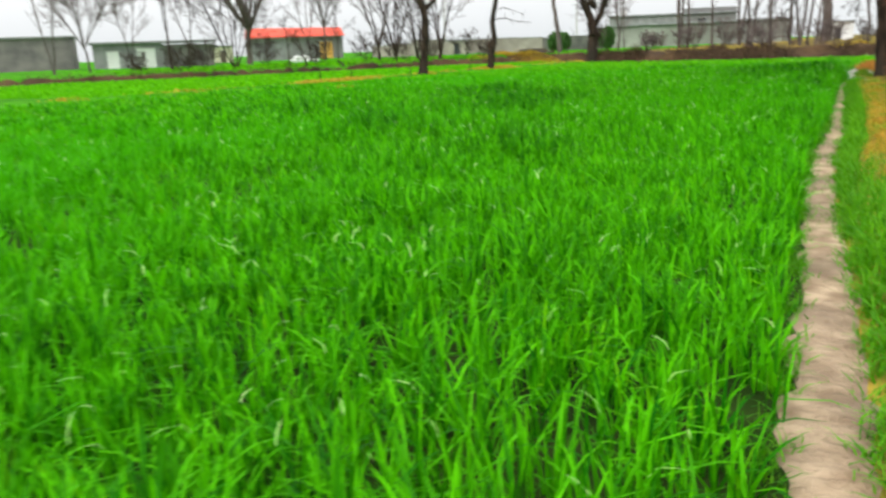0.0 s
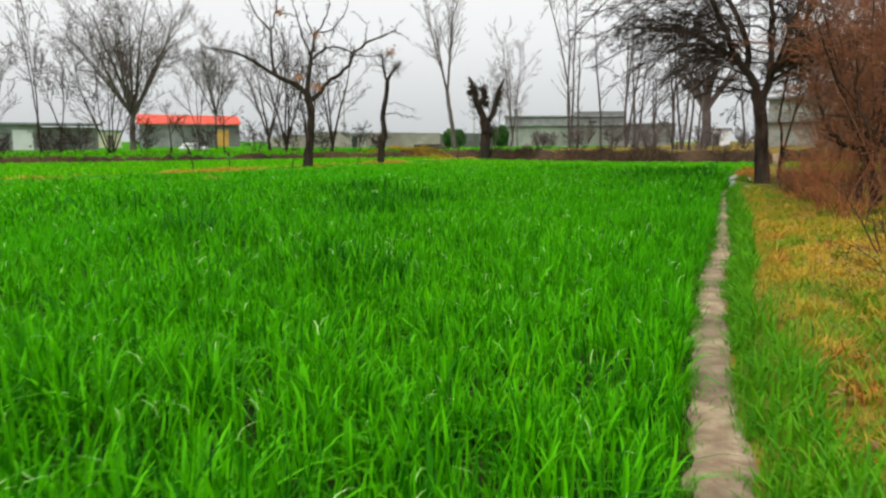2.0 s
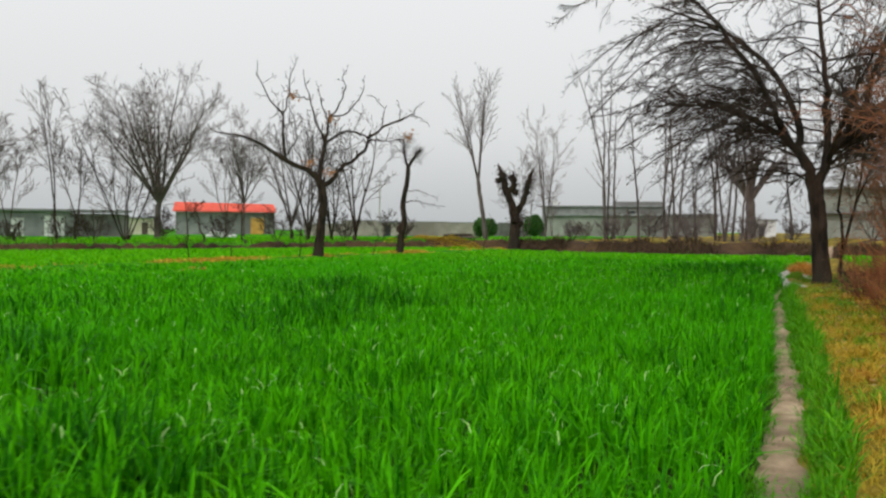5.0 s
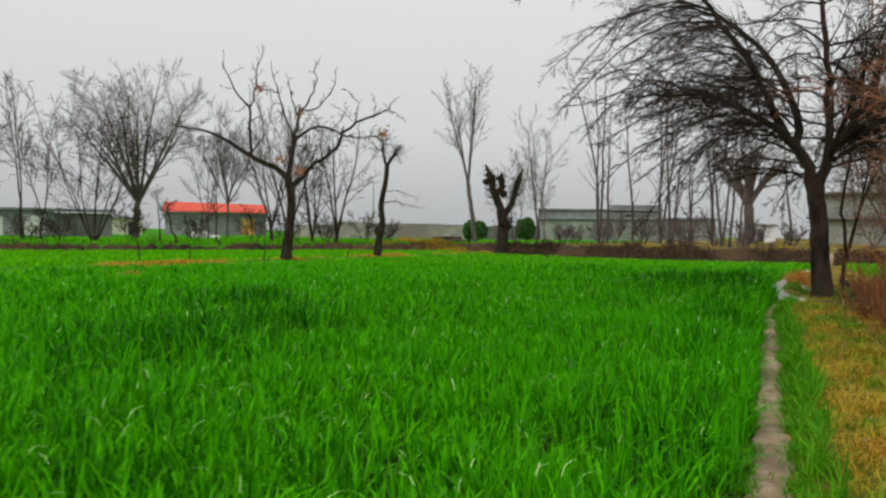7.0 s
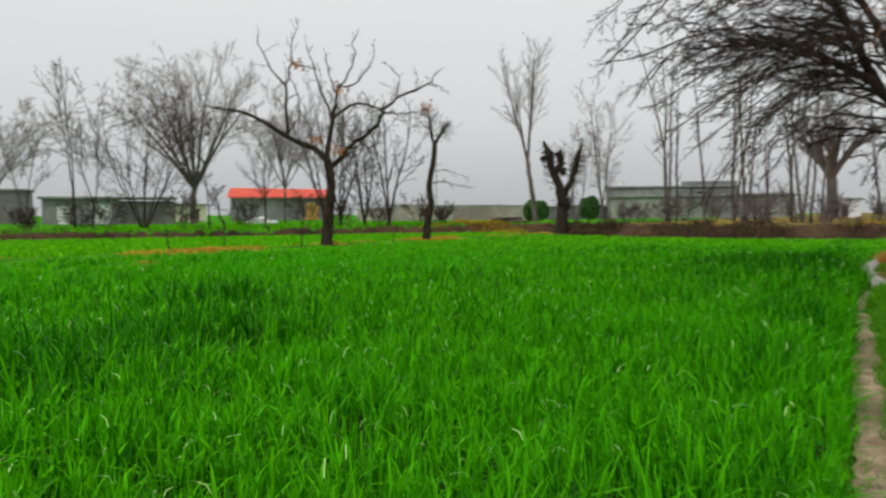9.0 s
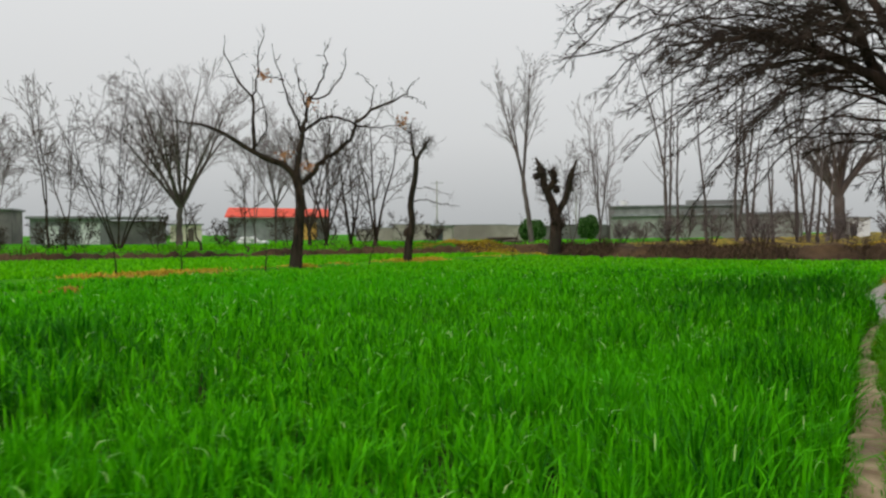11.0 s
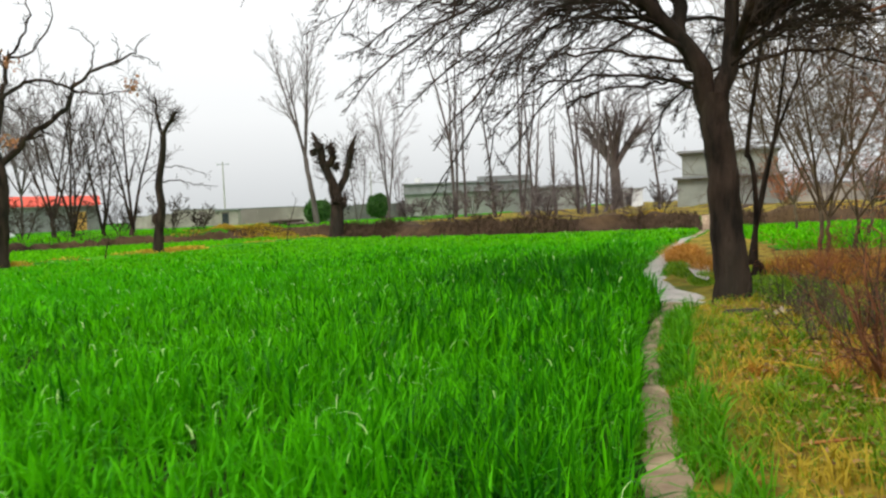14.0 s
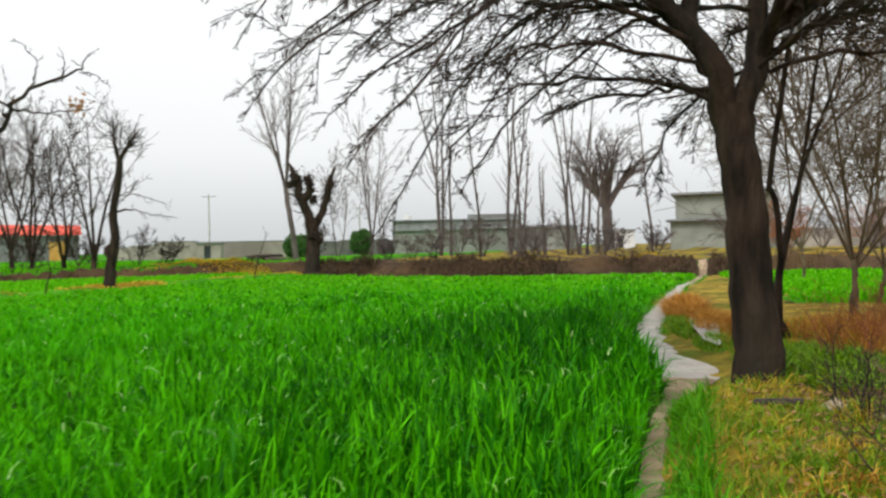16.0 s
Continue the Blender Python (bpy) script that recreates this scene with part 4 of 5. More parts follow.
# poplars along the bank
POP = "poplars along the bank"
for k, (x, y, hgt, stems, sp) in enumerate(((-15.1, 83.1, 17, 3, 0.13), (-14.4, 83.6, 15, 1, 0), (-12.3, 85.6, 16, 1, 0), (-9.6, 84.2, 17, 3, 0.09), (-9.0, 85.4, 15, 1, 0), (-7.9, 78.4, 9.5, 1, 0), (-5.3, 88.6, 18, 2, 0.07), (-4.4, 88.9, 17, 2, 0.10), (-3.6, 86.6, 16, 1, 0), (1.75, 93.8, 16, 1, 0), (-6.6, 82.5, 8, 2, 0.2), (-2.8, 84.0, 10, 1, 0))):
    field_tree(x, y, hgt, "poplar", stems, 0 if stems > 1 else 0.4, GREY_BARK, GREY_TWIG, "slender bare poplar with a grey-brown stem on the bank" if stems == 1 else "clump of slender bare poplar stems on the bank", POP, 80 + k, spread=sp, r=0.17 if stems == 1 else 0.24)
field_tree(-2.4, 104.0, 14.5, "round", 9, 4.4, GREY_BARK, GREY_TWIG, "stout grey bare tree with a short thick trunk", "tall trees beyond the bank", 97, r=0.62, spread=0.55)
for k, (x, y, hgt) in enumerate(((-11.6, 66.5, 2.0), (-8.2, 64.0, 2.4), (-5.4, 63.5, 2.2), (-1.6, 64.5, 2.0), (-14.6, 67.0, 1.8), (1.2, 64.5, 1.8), (-13.2, 81.0, 3.0), (-7.0, 80.0, 3.4), (-8.6, 82.0, 2.6), (-4.8, 84.0, 3.8), (-1.2, 86.0, 2.6), (-16.4, 79.0, 2.2))):
    field_tree(x, y, hgt, "scrub", 6, 0, TWIG, GREY_TWIG, "low brown thicket at the foot of the poplars", "thickets on the bank", 100 + k, spread=0.5, r=0.05)
# slim trees behind the big tree
SLIM = "slim trees behind the big tree"
field_tree(1.75, 32.2, 8.5, "fan", 1, 2.2, BARK, BROWN_TWIG, "slim dark bare tree beside the big tree", SLIM, 111, r=0.05, tilt=2)
field_tree(2.0, 33.0, 8.5, "fan", 2, 0.3, BARK, BROWN_TWIG, "slim dark leaning bare tree beside the big tree", SLIM, 112, lean=0.2, r=0.065, spread=0.15, tilt=16)
for k, (x, y, hgt, fork) in enumerate(((3.9, 37.0, 8.0, 2.0), (6.5, 44.0, 9.5, 2.2), (7.0, 33.0, 7.0, 1.5), (3.2, 34.4, 7.4, 2.4), (5.2, 40.0, 8.6, 1.8), (8.6, 39.0, 9.0, 1.6), (5.6, 50.0, 9.6, 2.4))):
    field_tree(x, y, hgt, "bushy", 5, 0.5 * fork, BROWN_TWIG, BROWN_TWIG, "brown bare tree with dense drooping twigs by the far field", SLIM, 113 + k, r=0.05, spread=0.6, tilt=rnd.uniform(-4, 8))


# ---- scrub on the verge ----
def shrub(x, y, height, stems, spread, seed, bark, label, thin=1.0, kids=(7, 4), category="shrub"):
    rnd = random.Random(seed)
    s = tree_at("shrub", x, y, label, category, "scrub along the verge", z=float(gh(x, y)) - 0.03)
    cfg = dict(kids=list(kids), gnarl=0.14, lift=[0.03, 0.02, 0.0], tip=0.0022, angle=(25, 65), short=(0.3, 0.6), thin=0.55, **{"from": 0.22})
    main, fine = [], []
    runs = [main, fine, fine, fine]
    for k in range(stems):
        a = rnd.uniform(0, 2 * math.pi)
        q = spread * rnd.uniform(0.3, 1.0)
        start = Vector((math.cos(a), math.sin(a), 0)) * 0.25 * rnd.random()
        grow(runs, start, Vector((math.cos(a) * q, math.sin(a) * q, 1)), height * rnd.uniform(0.6, 1.1), rnd.uniform(0.008, 0.017) * thin, 0, cfg, rnd)
    # keep the walkway clear
    main = [run for run in main if min(p[0] for p in run[0]) + x > 0.85]
    fine = [run for run in fine if min(p[0] for p in run[0]) + x > 0.85]
    for run in main:
        link("stem", tubes("stem", [run], 5, bark, 0, seed), s)
    tagged(link("crown", tubes("crown", fine, 3, bark, 0, seed + 1), s), kind="stuff")
    return s


RED_LABEL = "bare red-brown shrub of thin tangled stems on the verge"
LOW_SCRUB = ((2.9, 24.2, 2.4, 10, 0.5), (2.7, 22.9, 2.6, 10, 0.5), (3.8, 24.8, 3.2, 11, 0.5), (3.3, 28.0, 2.6, 9, 0.5), (2.0, 22.0, 1.4, 10, 0.7), (3.6, 26.4, 3.2, 10, 0.4), (2.3, 18.6, 1.5, 10, 0.6), (1.8, 24.6, 1.2, 10, 0.6))
TALL_SCRUB = ((3.9, 22.6, 3.8, 9, 0.5), (4.4, 26.0, 4.0, 9, 0.45), (5.0, 20.5, 4.0, 9, 0.5), (4.6, 29.0, 3.8, 9, 0.4), (5.6, 24.0, 4.5, 9, 0.4), (3.4, 20.4, 4.0, 8, 0.4), (2.9, 22.3, 4.2, 8, 0.3), (3.1, 18.4, 3.8, 8, 0.35), (6.4, 19.0, 4.2, 9, 0.45))
for k, (x, y, hgt, n, sp) in enumerate(LOW_SCRUB + TALL_SCRUB):
    shrub(x, y, hgt, n, sp, 200 + k, RED_STEM, RED_LABEL if hgt < 3.7 else "tall bare red-brown thicket of tangled stems on the verge")
for k, (x, y, hgt, n, sp, m) in enumerate(((1.75, 19.2, 1.5, 10, 0.5, ORANGE_STEM), (1.9, 20.6, 1.8, 10, 0.45, ORANGE_STEM), (1.8, 22.2, 1.4, 9, 0.5, ORANGE_STEM), (2.1, 17.8, 1.4, 9, 0.55, ORANGE_STEM), (2.1, 24.8, 1.0, 8, 0.7, BROWN_TWIG), (1.9, 23.4, 0.9, 9, 0.9, ORANGE_STEM), (2.2, 21.2, 0.6, 8, 1.2, ORANGE_STEM), (2.1, 20.2, 0.8, 10, 1.1, RED_STEM), (2.6, 12.6, 1.3, 9, 0.9, TWIG), (1.75, 7.6, 0.8, 11, 1.3, ORANGE_STEM), (1.5, 6.3, 0.55, 10, 1.5, ORANGE_STEM), (2.1, 9.4, 0.9, 9, 1.1, RED_STEM), (1.75, 10.2, 0.85, 6, 0.9, TWIG), (2.3, 11.6, 1.0, 8, 0.9, TWIG), (2.05, 13.2, 1.0, 7, 0.9, TWIG), (1.85, 26.2, 0.7, 7, 0.7, TWIG), (2.4, 27.2, 1.5, 6, 0.5, TWIG), (2.2, 30.6, 0.9, 12, 0.9, ORANGE_STEM), (2.8, 31.6, 0.8, 12, 1.0, ORANGE_STEM), (3.4, 33.0, 0.9, 12, 0.9, ORANGE_STEM), (1.75, 24.9, 0.8, 6, 0.6, TWIG))):
    shrub(x, y, hgt, n, sp, 240 + k, m, "low bare orange-brown shrub of tangled stems" if m is ORANGE_STEM else "low bare brown shrub of thin stems in dry grass", 0.7)

for k, (x, y, hgt, n, m) in enumerate(((1.5, 26.0, 0.65, 10, BROWN_TWIG), (1.62, 27.5, 0.55, 10, TWIG), (1.95, 26.9, 0.7, 10, BROWN_TWIG), (1.75, 28.4, 0.6, 8, TWIG))):
    shrub(x, y, hgt, n, 0.5, 280 + k, m, "small bare brown bush with leaf litter round its stems", 0.6)

# taller red-twigged trees over the scrub
for k, (x, y, hgt, lean_) in enumerate(((3.0, 20.6, 6.0, -6), (3.8, 23.4, 6.6, 0), (4.9, 21.6, 7.4, 0), (4.2, 17.6, 6.4, -3), (2.9, 22.0, 5.2, -5))):
    field_tree(x, y, hgt, "bushy", 5, 1.0, BARK, RED_STEM, "dark-stemmed bare tree with red-brown twigs in the scrub", "red-twigged trees in the scrub", 290 + k, r=0.07, spread=0.35, tilt=lean_)

# crooked little trees in the scrub
for k, (x, y, g1, g2) in enumerate(((4.0, 27.5, 1.0, -1.0), (3.55, 19.2, -1.0, 1.0), (3.1, 21.6, 1.0, 1.0), (3.9, 24.2, -1.0, -1.0))):
    rnd = random.Random(300 + k)
    t = tree_at("tree", x, y, "crooked dark little tree in red-brown scrub", group="crooked trees in the scrub", rz=-10)
    hero_tree(t, ([(0.1, 0, -0.05), (0.0, 0, 0.4), (-0.18, 0.05, 0.95), (-0.3 * g1, 0.05, 1.35)], 0.115, 0.09),
              [([(-0.3 * g1, 0.05, 1.3), (-0.75, 0.1, 1.5), (-1.15, 0.1, 2.0), (-1.3, 0.1, 2.8)], 0.07, 0.025),
               ([(-0.3 * g1, 0.05, 1.3), (-0.2, 0.0, 1.8), (0.1 * g2, -0.1, 2.3), (0.2, -0.1, 3.2)], 0.075, 0.025),
               ([(-0.05, 0.0, 2.0), (0.4, -0.1, 2.2), (0.8, -0.1, 2.8)], 0.045, 0.015)],
              dict(kids=[9, 5, 2], gnarl=0.16, lift=[0.03, 0.0, -0.02], tip=0.0035, angle=(35, 70), short=(0.35, 0.6), thin=0.5, first=0.2, **{"from": 0.2}), BARK, RED_STEM, 300 + k, "red-brown twigs")

# fallen red sticks on the verge
for k, (x, y, ln, a, m) in enumerate(((1.5, 23.0, 1.5, 0.25, ORANGE_STEM), (1.25, 18.2, 0.9, 0.1, RED_STEM), (1.7, 17.4, 1.1, 2.7, ORANGE_STEM), (1.3, 6.9, 0.7, 0.5, ORANGE_STEM), (1.6, 7.3, 0.9, 2.7, ORANGE_STEM), (1.2, 5.9, 0.5, 2.2, RED_STEM), (1.6, 8.6, 1.0, 2.5, ORANGE_STEM), (2.1, 13.0, 1.3, 2.5, RED_STEM), (1.3, 21.5, 0.8, 1.9, STRAW), (1.2, 24.6, 0.9, 2.6, STRAW))):
    rnd = random.Random(320 + k)
    g = []
    for q in range(5):
        px, pyy = x + math.cos(a) * ln * (q / 4 - 0.5) + rnd.gauss(0, 0.015), y + math.sin(a) * ln * (q / 4 - 0.5) + rnd.gauss(0, 0.015)
        g.append((px, pyy, float(gh(px, pyy)) + 0.03 + 0.02 * q))
    ob = new("stick", tubes("stick", [bezier_run(g, 0.011, 0.005, 12, rnd, 0.004)], 6, m))
    tagged(ob, "thin red-brown fallen stick lying in dry grass" if m is not STRAW else "thin straw-coloured fallen stalk lying in grass", "stick", "fallen sticks")

# tussocks of russet grass, weeds and litter round the big tree
rng = np.random.default_rng(77)


def tussock(name, cx_, cy_, rx, ry, n, h0, h1, w0, w1, b0, b1, mat, label, category="grass"):
    a, q = rng.uniform(0, 2 * np.pi, n), np.sqrt(rng.random(n))
    x, y = cx_ + rx * q * np.cos(a), cy_ + ry * q * np.sin(a)
    return blades(name, x, y, rng.uniform(h0, h1, n) * (1.15 - 0.6 * q), rng.uniform(w0, w1, n), rng.uniform(b0, b1, n), mat, label, category)


tussock("russet_tussock", 0.95, 38.2, 0.42, 2.4, 3200, 0.30, 0.62, 0.007, 0.016, 0.4, 1.5, RUSSET, "orange-brown dry grass tussock inside the path's bend")
tussock("russet_tussock", 1.25, 35.0, 0.5, 1.6, 1500, 0.15, 0.40, 0.006, 0.014, 0.3, 1.2, RUSSET, "orange-brown dry grass tussock inside the path's bend")
tussock("green_tussock", 0.70, 35.2, 0.22, 1.8, 1500, 0.10, 0.26, 0.008, 0.016, 0.3, 1.1, WEED, "low green weeds edging the pale path")
tussock("green_tussock", 0.98, 32.7, 0.26, 1.0, 1200, 0.08, 0.22, 0.008, 0.016, 0.3, 1.1, WEED, "low green weeds edging the pale path")
tussock("weed_patch", 1.95, 30.4, 0.8, 1.6, 3600, 0.10, 0.34, 0.012, 0.030, 0.3, 1.1, WEED, "leafy green weeds at the foot of the big tree", "weeds")
tussock("weed_patch", 2.3, 27.3, 0.9, 1.4, 2200, 0.06, 0.24, 0.010, 0.024, 0.3, 1.1, WEED, "leafy green weeds at the foot of the big tree", "weeds")
tussock("russet_scrub_grass", 2.1, 24.6, 0.7, 2.2, 2200, 0.10, 0.34, 0.006, 0.012, 0.2, 1.0, RUSSET, "russet dead grass under the scrub")
tussock("russet_scrub_grass", 2.8, 20.8, 0.9, 1.8, 2600, 0.10, 0.34, 0.006, 0.012, 0.2, 1.2, RUSSET, "russet dead grass under the scrub")
tussock("russet_scrub_grass", 3.4, 33.2, 1.4, 2.0, 1700, 0.2, 0.6, 0.010, 0.020, 0.2, 1.0, RUSSET, "russet dead grass beside the far field")
tussock("weed_patch", 1.0, 5.2, 0.5, 1.7, 2600, 0.05, 0.17, 0.007, 0.016, 0.3, 1.2, WEED, "bright green weeds on the verge", "weeds")
tussock("straw_mat", 0.62, 28.6, 0.42, 0.9, 2600, 0.04, 0.10, 0.006, 0.012, 0.8, 1.6, STRAW, "flattened straw-coloured grass before the path's bend")
tussock("bund_tussock", -18.2, 27.5, 0.8, 0.7, 220, 0.1, 0.24, 0.02, 0.05, 0.3, 1.2, RUSSET, "patch of rusty dry stalks in the wheat")
tussock("mound_grass", -25.5, 65.6, 4.6, 1.2, 3600, 0.15, 0.42, 0.02, 0.05, 0.5, 1.4, STRAW, "straw-covered earth mound beside the pollard")

for name, mat_, lab, seed_, cnt in (("straw_tufts", STRAW, "scattered tufts of yellow dry grass on the verge", 5, 150), ("green_tufts", WEED, "scattered tufts of green weeds on the verge", 6, 190), ("russet_tufts", RUSSET, "scattered tufts of rusty dead grass on the verge", 7, 60)):
    g = np.random.default_rng(seed_)
    tx, ty = np.repeat(g.uniform(0.7, 3.2, cnt), 70), np.repeat(g.uniform(3.5, 27.5, cnt), 70)
    big_ = np.repeat(g.uniform(0.5, 1.3, cnt), 70)
    tx, ty = tx + g.normal(0, 0.07, len(tx)) * big_, ty + g.normal(0, 0.09, len(ty)) * big_
    ok = tx - path_x(ty) - path_w(ty) > 0.3
    blades(name, tx[ok], ty[ok], g.uniform(0.06, 0.22, int(ok.sum())) * big_[ok], g.uniform(0.006, 0.014, int(ok.sum())), g.uniform(0.3, 1.3, int(ok.sum())), mat_, lab, "grass")
n = 9000
lx, ly = rng.uniform(0.6, 3.6, n), rng.uniform(3, 30, n)
k = (lx - path_x(ly) - path_w(ly) > 0.35) & (rng.random(n) < np.where(ly > 20, 1.0, 0.5) * np.interp(lx, [0.6, 1.4, 3.6], [0.15, 1, 0.8]))
lx, ly = lx[k], ly[k]
V, F = [], []
for a, (x, y) in enumerate(zip(lx, ly)):
    r_, s_, t_ = rng.uniform(0.02, 0.05) * (1.7 if (y > 23 and x > 1.4 and a % 3 == 0) else 1.0), rng.uniform(0, 6.28), rng.uniform(-0.02, 0.03)
    z_ = float(gh(x, y)) + rng.uniform(0.015, 0.07)
    c_, d_ = math.cos(s_), math.sin(s_)
    V += [(x - c_ * r_, y - d_ * r_, z_), (x - d_ * r_ * 0.5, y + c_ * r_ * 0.5, z_ + t_), (x + c_ * r_, y + d_ * r_, z_ + 0.012), (x + d_ * r_ * 0.5, y - c_ * r_ * 0.5, z_ + t_)]
    F.append((4 * a, 4 * a + 1, 4 * a + 2, 4 * a + 3))
tagged(new("leaf_litter", mesh_from("leaf_litter", V, F, LITTER, False)), "curled brown fallen leaves scattered over the verge", "leaf litter", kind="stuff")

# plank, stones
bm = box_bm(-0.20, -0.04, 0, 0.20, 0.04, 0.04, 0.01)
for v in bm.verts:
    v.co.z += 0.02 * math.sin(v.co.x * 4)
me = bpy.data.meshes.new("plank")
bm.to_mesh(me)
bm.free()
me.materials.append(WOOD)
ob = tagged(new("plank", me), "dark wet broken plank lying by the big tree", "plank")
ob.matrix_world = pose(1.08, 28.15, float(gh(1.08, 28.15)) + 0.035, 0, 0, -12)
for k, (x, y, r_, lab) in enumerate(((1.52, 28.1, 0.10, "pale rounded lump of stone among the weeds"), (1.30, 25.2, 0.045, "small white pebble on the verge"), (1.75, 27.7, 0.06, "pale rounded lump of stone among the weeds"), (2.35, 26.9, 0.06, "pale rounded lump of stone among the weeds"), (0.16, 6.6, 0.03, "small pale pebble on the path"), (-0.05, 9.2, 0.022, "small pale pebble on the path"), (0.08, 13.4, 0.022, "small pale pebble on the path"), (0.9, 24.4, 0.03, "small white pebble on the verge"), (2.0, 20.8, 0.05, "small pale stone on the verge"))):
    bm = lump_bm(r_, random.Random(400 + k), 0.62, 2, 0.3)
    me = bpy.data.meshes.new("stone")
    bm.to_mesh(me)
    bm.free()
    me.materials.append(STONE)
    ob = tagged(new("stone", me), lab, "stone", "stones by the path")
    ob.location = (x, y, float(gh(x, y)) + r_ * 0.35)

# concrete post at the edge of the scrub
post = tree_at("concrete_post", 3.75, 17.3, "weathered grey concrete post standing in the scrub", "post", z=float(gh(3.75, 17.3)) - 0.05)
bm = box_bm(-0.17, -0.15, 0, 0.17, 0.15, 4.6, 0.025)
for v in bm.verts:
    v.co.x *= 1 - 0.05 * v.co.z
    v.co.y *= 1 - 0.05 * v.co.z
part("shaft", bm, CONCRETE, post)
part("footing", box_bm(-0.26, -0.24, -0.1, 0.26, 0.24, 0.14, 0.02), CONCRETE, post)

# saplings on the bund
for k, (x, y, hgt) in enumerate(((-18.4, 57.0, 2.6), (-20.9, 45.5, 1.1), (-21.2, 38.5, 1.3), (-17.2, 60.4, 1.0), (-23.2, 33.0, 1.2), (-23.6, 36.4, 0.9))):
    t = tree_at("sapling", x, y, "thin dark leafless sapling on the grassy bund", "sapling", "saplings on the bund")
    rnd = random.Random(430 + k)
    runs = [[], [], []]
    grow(runs, (0, 0, 0), (rnd.gauss(0, 0.1), rnd.gauss(0, 0.1), 1), hgt, 0.035, 0, dict(kids=[5], gnarl=0.1, lift=[0.05, 0.05], tip=0.008, angle=(30, 60), short=(0.15, 0.3), thin=0.5, **{"from": 0.3}), rnd)
    link("stem", tubes("stem", runs[0], 6, BARK), t)
    link("crown", tubes("crown", runs[1], 4, BARK), t)


# ---- evergreen bushes ----
def bush(x, y, height, width, seed, label):
    rnd = random.Random(seed)
    b = tree_at("bush", x, y, label, "bush", "clipped round bushes")
    link("trunk", tubes("trunk", [bezier_run([(0, 0, -0.1), (0.05, 0, 0.5), (0, 0, height * 0.5)], 0.09, 0.06, 6, rnd, 0.02)], 7, BARK), b)
    g = np.random.default_rng(seed)
    m = 5200
    d = g.normal(0, 1, (m, 3))
    d /= np.linalg.norm(d, axis=1, keepdims=True)
    lump = 1 + 0.10 * np.sin(d[:, 0] * 5 + seed) + 0.08 * np.sin(d[:, 1] * 7 + d[:, 2] * 4)
    q = d * (g.random((m, 1)) ** 0.25) * lump[:, None]
    c = q * [width / 2, width / 2, height * 0.42] + [0, 0, height * 0.58]
    u_, v_ = g.normal(0, 0.07, (m, 3)), g.normal(0, 0.05, (m, 3))
    V = np.stack([c - u_, c + v_, c + u_, c - v_], 1).reshape(-1, 3)
    link("foliage", mesh_from("foliage", V.tolist(), np.arange(m * 4).reshape(-1, 4).tolist(), BUSH, False), b)


bush(-27.6, 83.2, 2.3, 2.4, 501, "dark green clipped bush, wider than tall, beyond the pollard")
bush(-24.7, 91.2, 2.8, 2.1, 502, "dark green upright clipped bush beside a slender tree")


# ---- buildings ----
def building(name, x, y, rz, label, category="building"):
    e = new(name)
    e.matrix_world = pose(x, y, float(gh(x, y)) - 0.15, 0, 0, rz)
    return tagged(e, label, category)


def opening(parent, name, x0, x1, z0, z1, y, mat, frame_mat=None):
    """A door or window set in a frame on the wall face at y, with a pane."""
    bm = box_bm(x0, y - 0.05, z0, x1, y + 0.03, z1, 0.01)
    ob = part(name, bm, mat, parent)
    if frame_mat:
        part("frame", box_bm(x0 - 0.1, y - 0.08, z1, x1 + 0.1, y + 0.02, z1 + 0.12), frame_mat, ob)
        part("sill", box_bm(x0 - 0.1, y - 0.10, z0 - 0.1, x1 + 0.1, y + 0.02, z0 - 0.003), frame_mat, ob)
    return ob


ang = lambda x0, y0, x1, y1: math.degrees(math.atan2(y1 - y0, x1 - x0))
# long house with a red sheet roof
L = math.hypot(13.9, 11.1)
red = building("house", -101.1, 120.5, ang(-101.1, 120.5, -87.2, 131.6), "grey single-storey house with a bright red sheet roof", "house")
part("wall", box_bm(0, 0, 0, L, 7, 4.3), PLASTER, red)
bm = box_bm(-0.5, -0.9, 4.31, L + 0.3, 7.2, 4.48)
for v in bm.verts:
    v.co.z += 0.20 * (v.co.y + 0.9)
    if v.co.x < 1 and v.co.y > 3:
        v.co.z += 0.25
part("roof", bm, RED_ROOF, red)
for k in range(int(L / 0.6)):
    bm = box_bm(k * 0.6 - 0.4, -0.88, 4.49, k * 0.6 - 0.33, 7.1, 4.54)
    for v in bm.verts:
        v.co.z += 0.20 * (v.co.y + 0.9)
    part("roof_rib", bm, RED_ROOF, red)
opening(red, "door", L - 4.4, L - 2.0, 0.15, 3.3, 0, ORANGE_DOOR, CONCRETE)
# grey sheds
shed = building("shed", -84.5, 71.2, ang(-83.8, 71.9, -74.3, 82.9), "low grey farm shed with a dark flat roof", "shed")
part("wall", box_bm(0, 0, 0, 8.4, 5, 3.2), PLASTER, shed)
part("wall", box_bm(8.41, 0.4, 0, 14.8, 5, 3.0), DARK_WALL, shed, "stained dark wall")
part("roof", box_bm(-0.4, -0.5, 3.21, 15.1, 5.3, 3.5, 0.03), SLAB, shed)
opening(shed, "door", 1.6, 3.0, 0.1, 2.3, 0, WHITE, CONCRETE)
opening(shed, "door", 5.2, 7.4, 0.1, 2.6, 0, WHITE, CONCRETE)
side_ = building("shed", -91.5, 98.5, ang(-83.8, 71.9, -74.3, 82.9), "cream-walled farm building between bare trees", "shed")
part("wall", box_bm(0, 0, 0, 4.4, 4, 2.7), CREAM, side_)
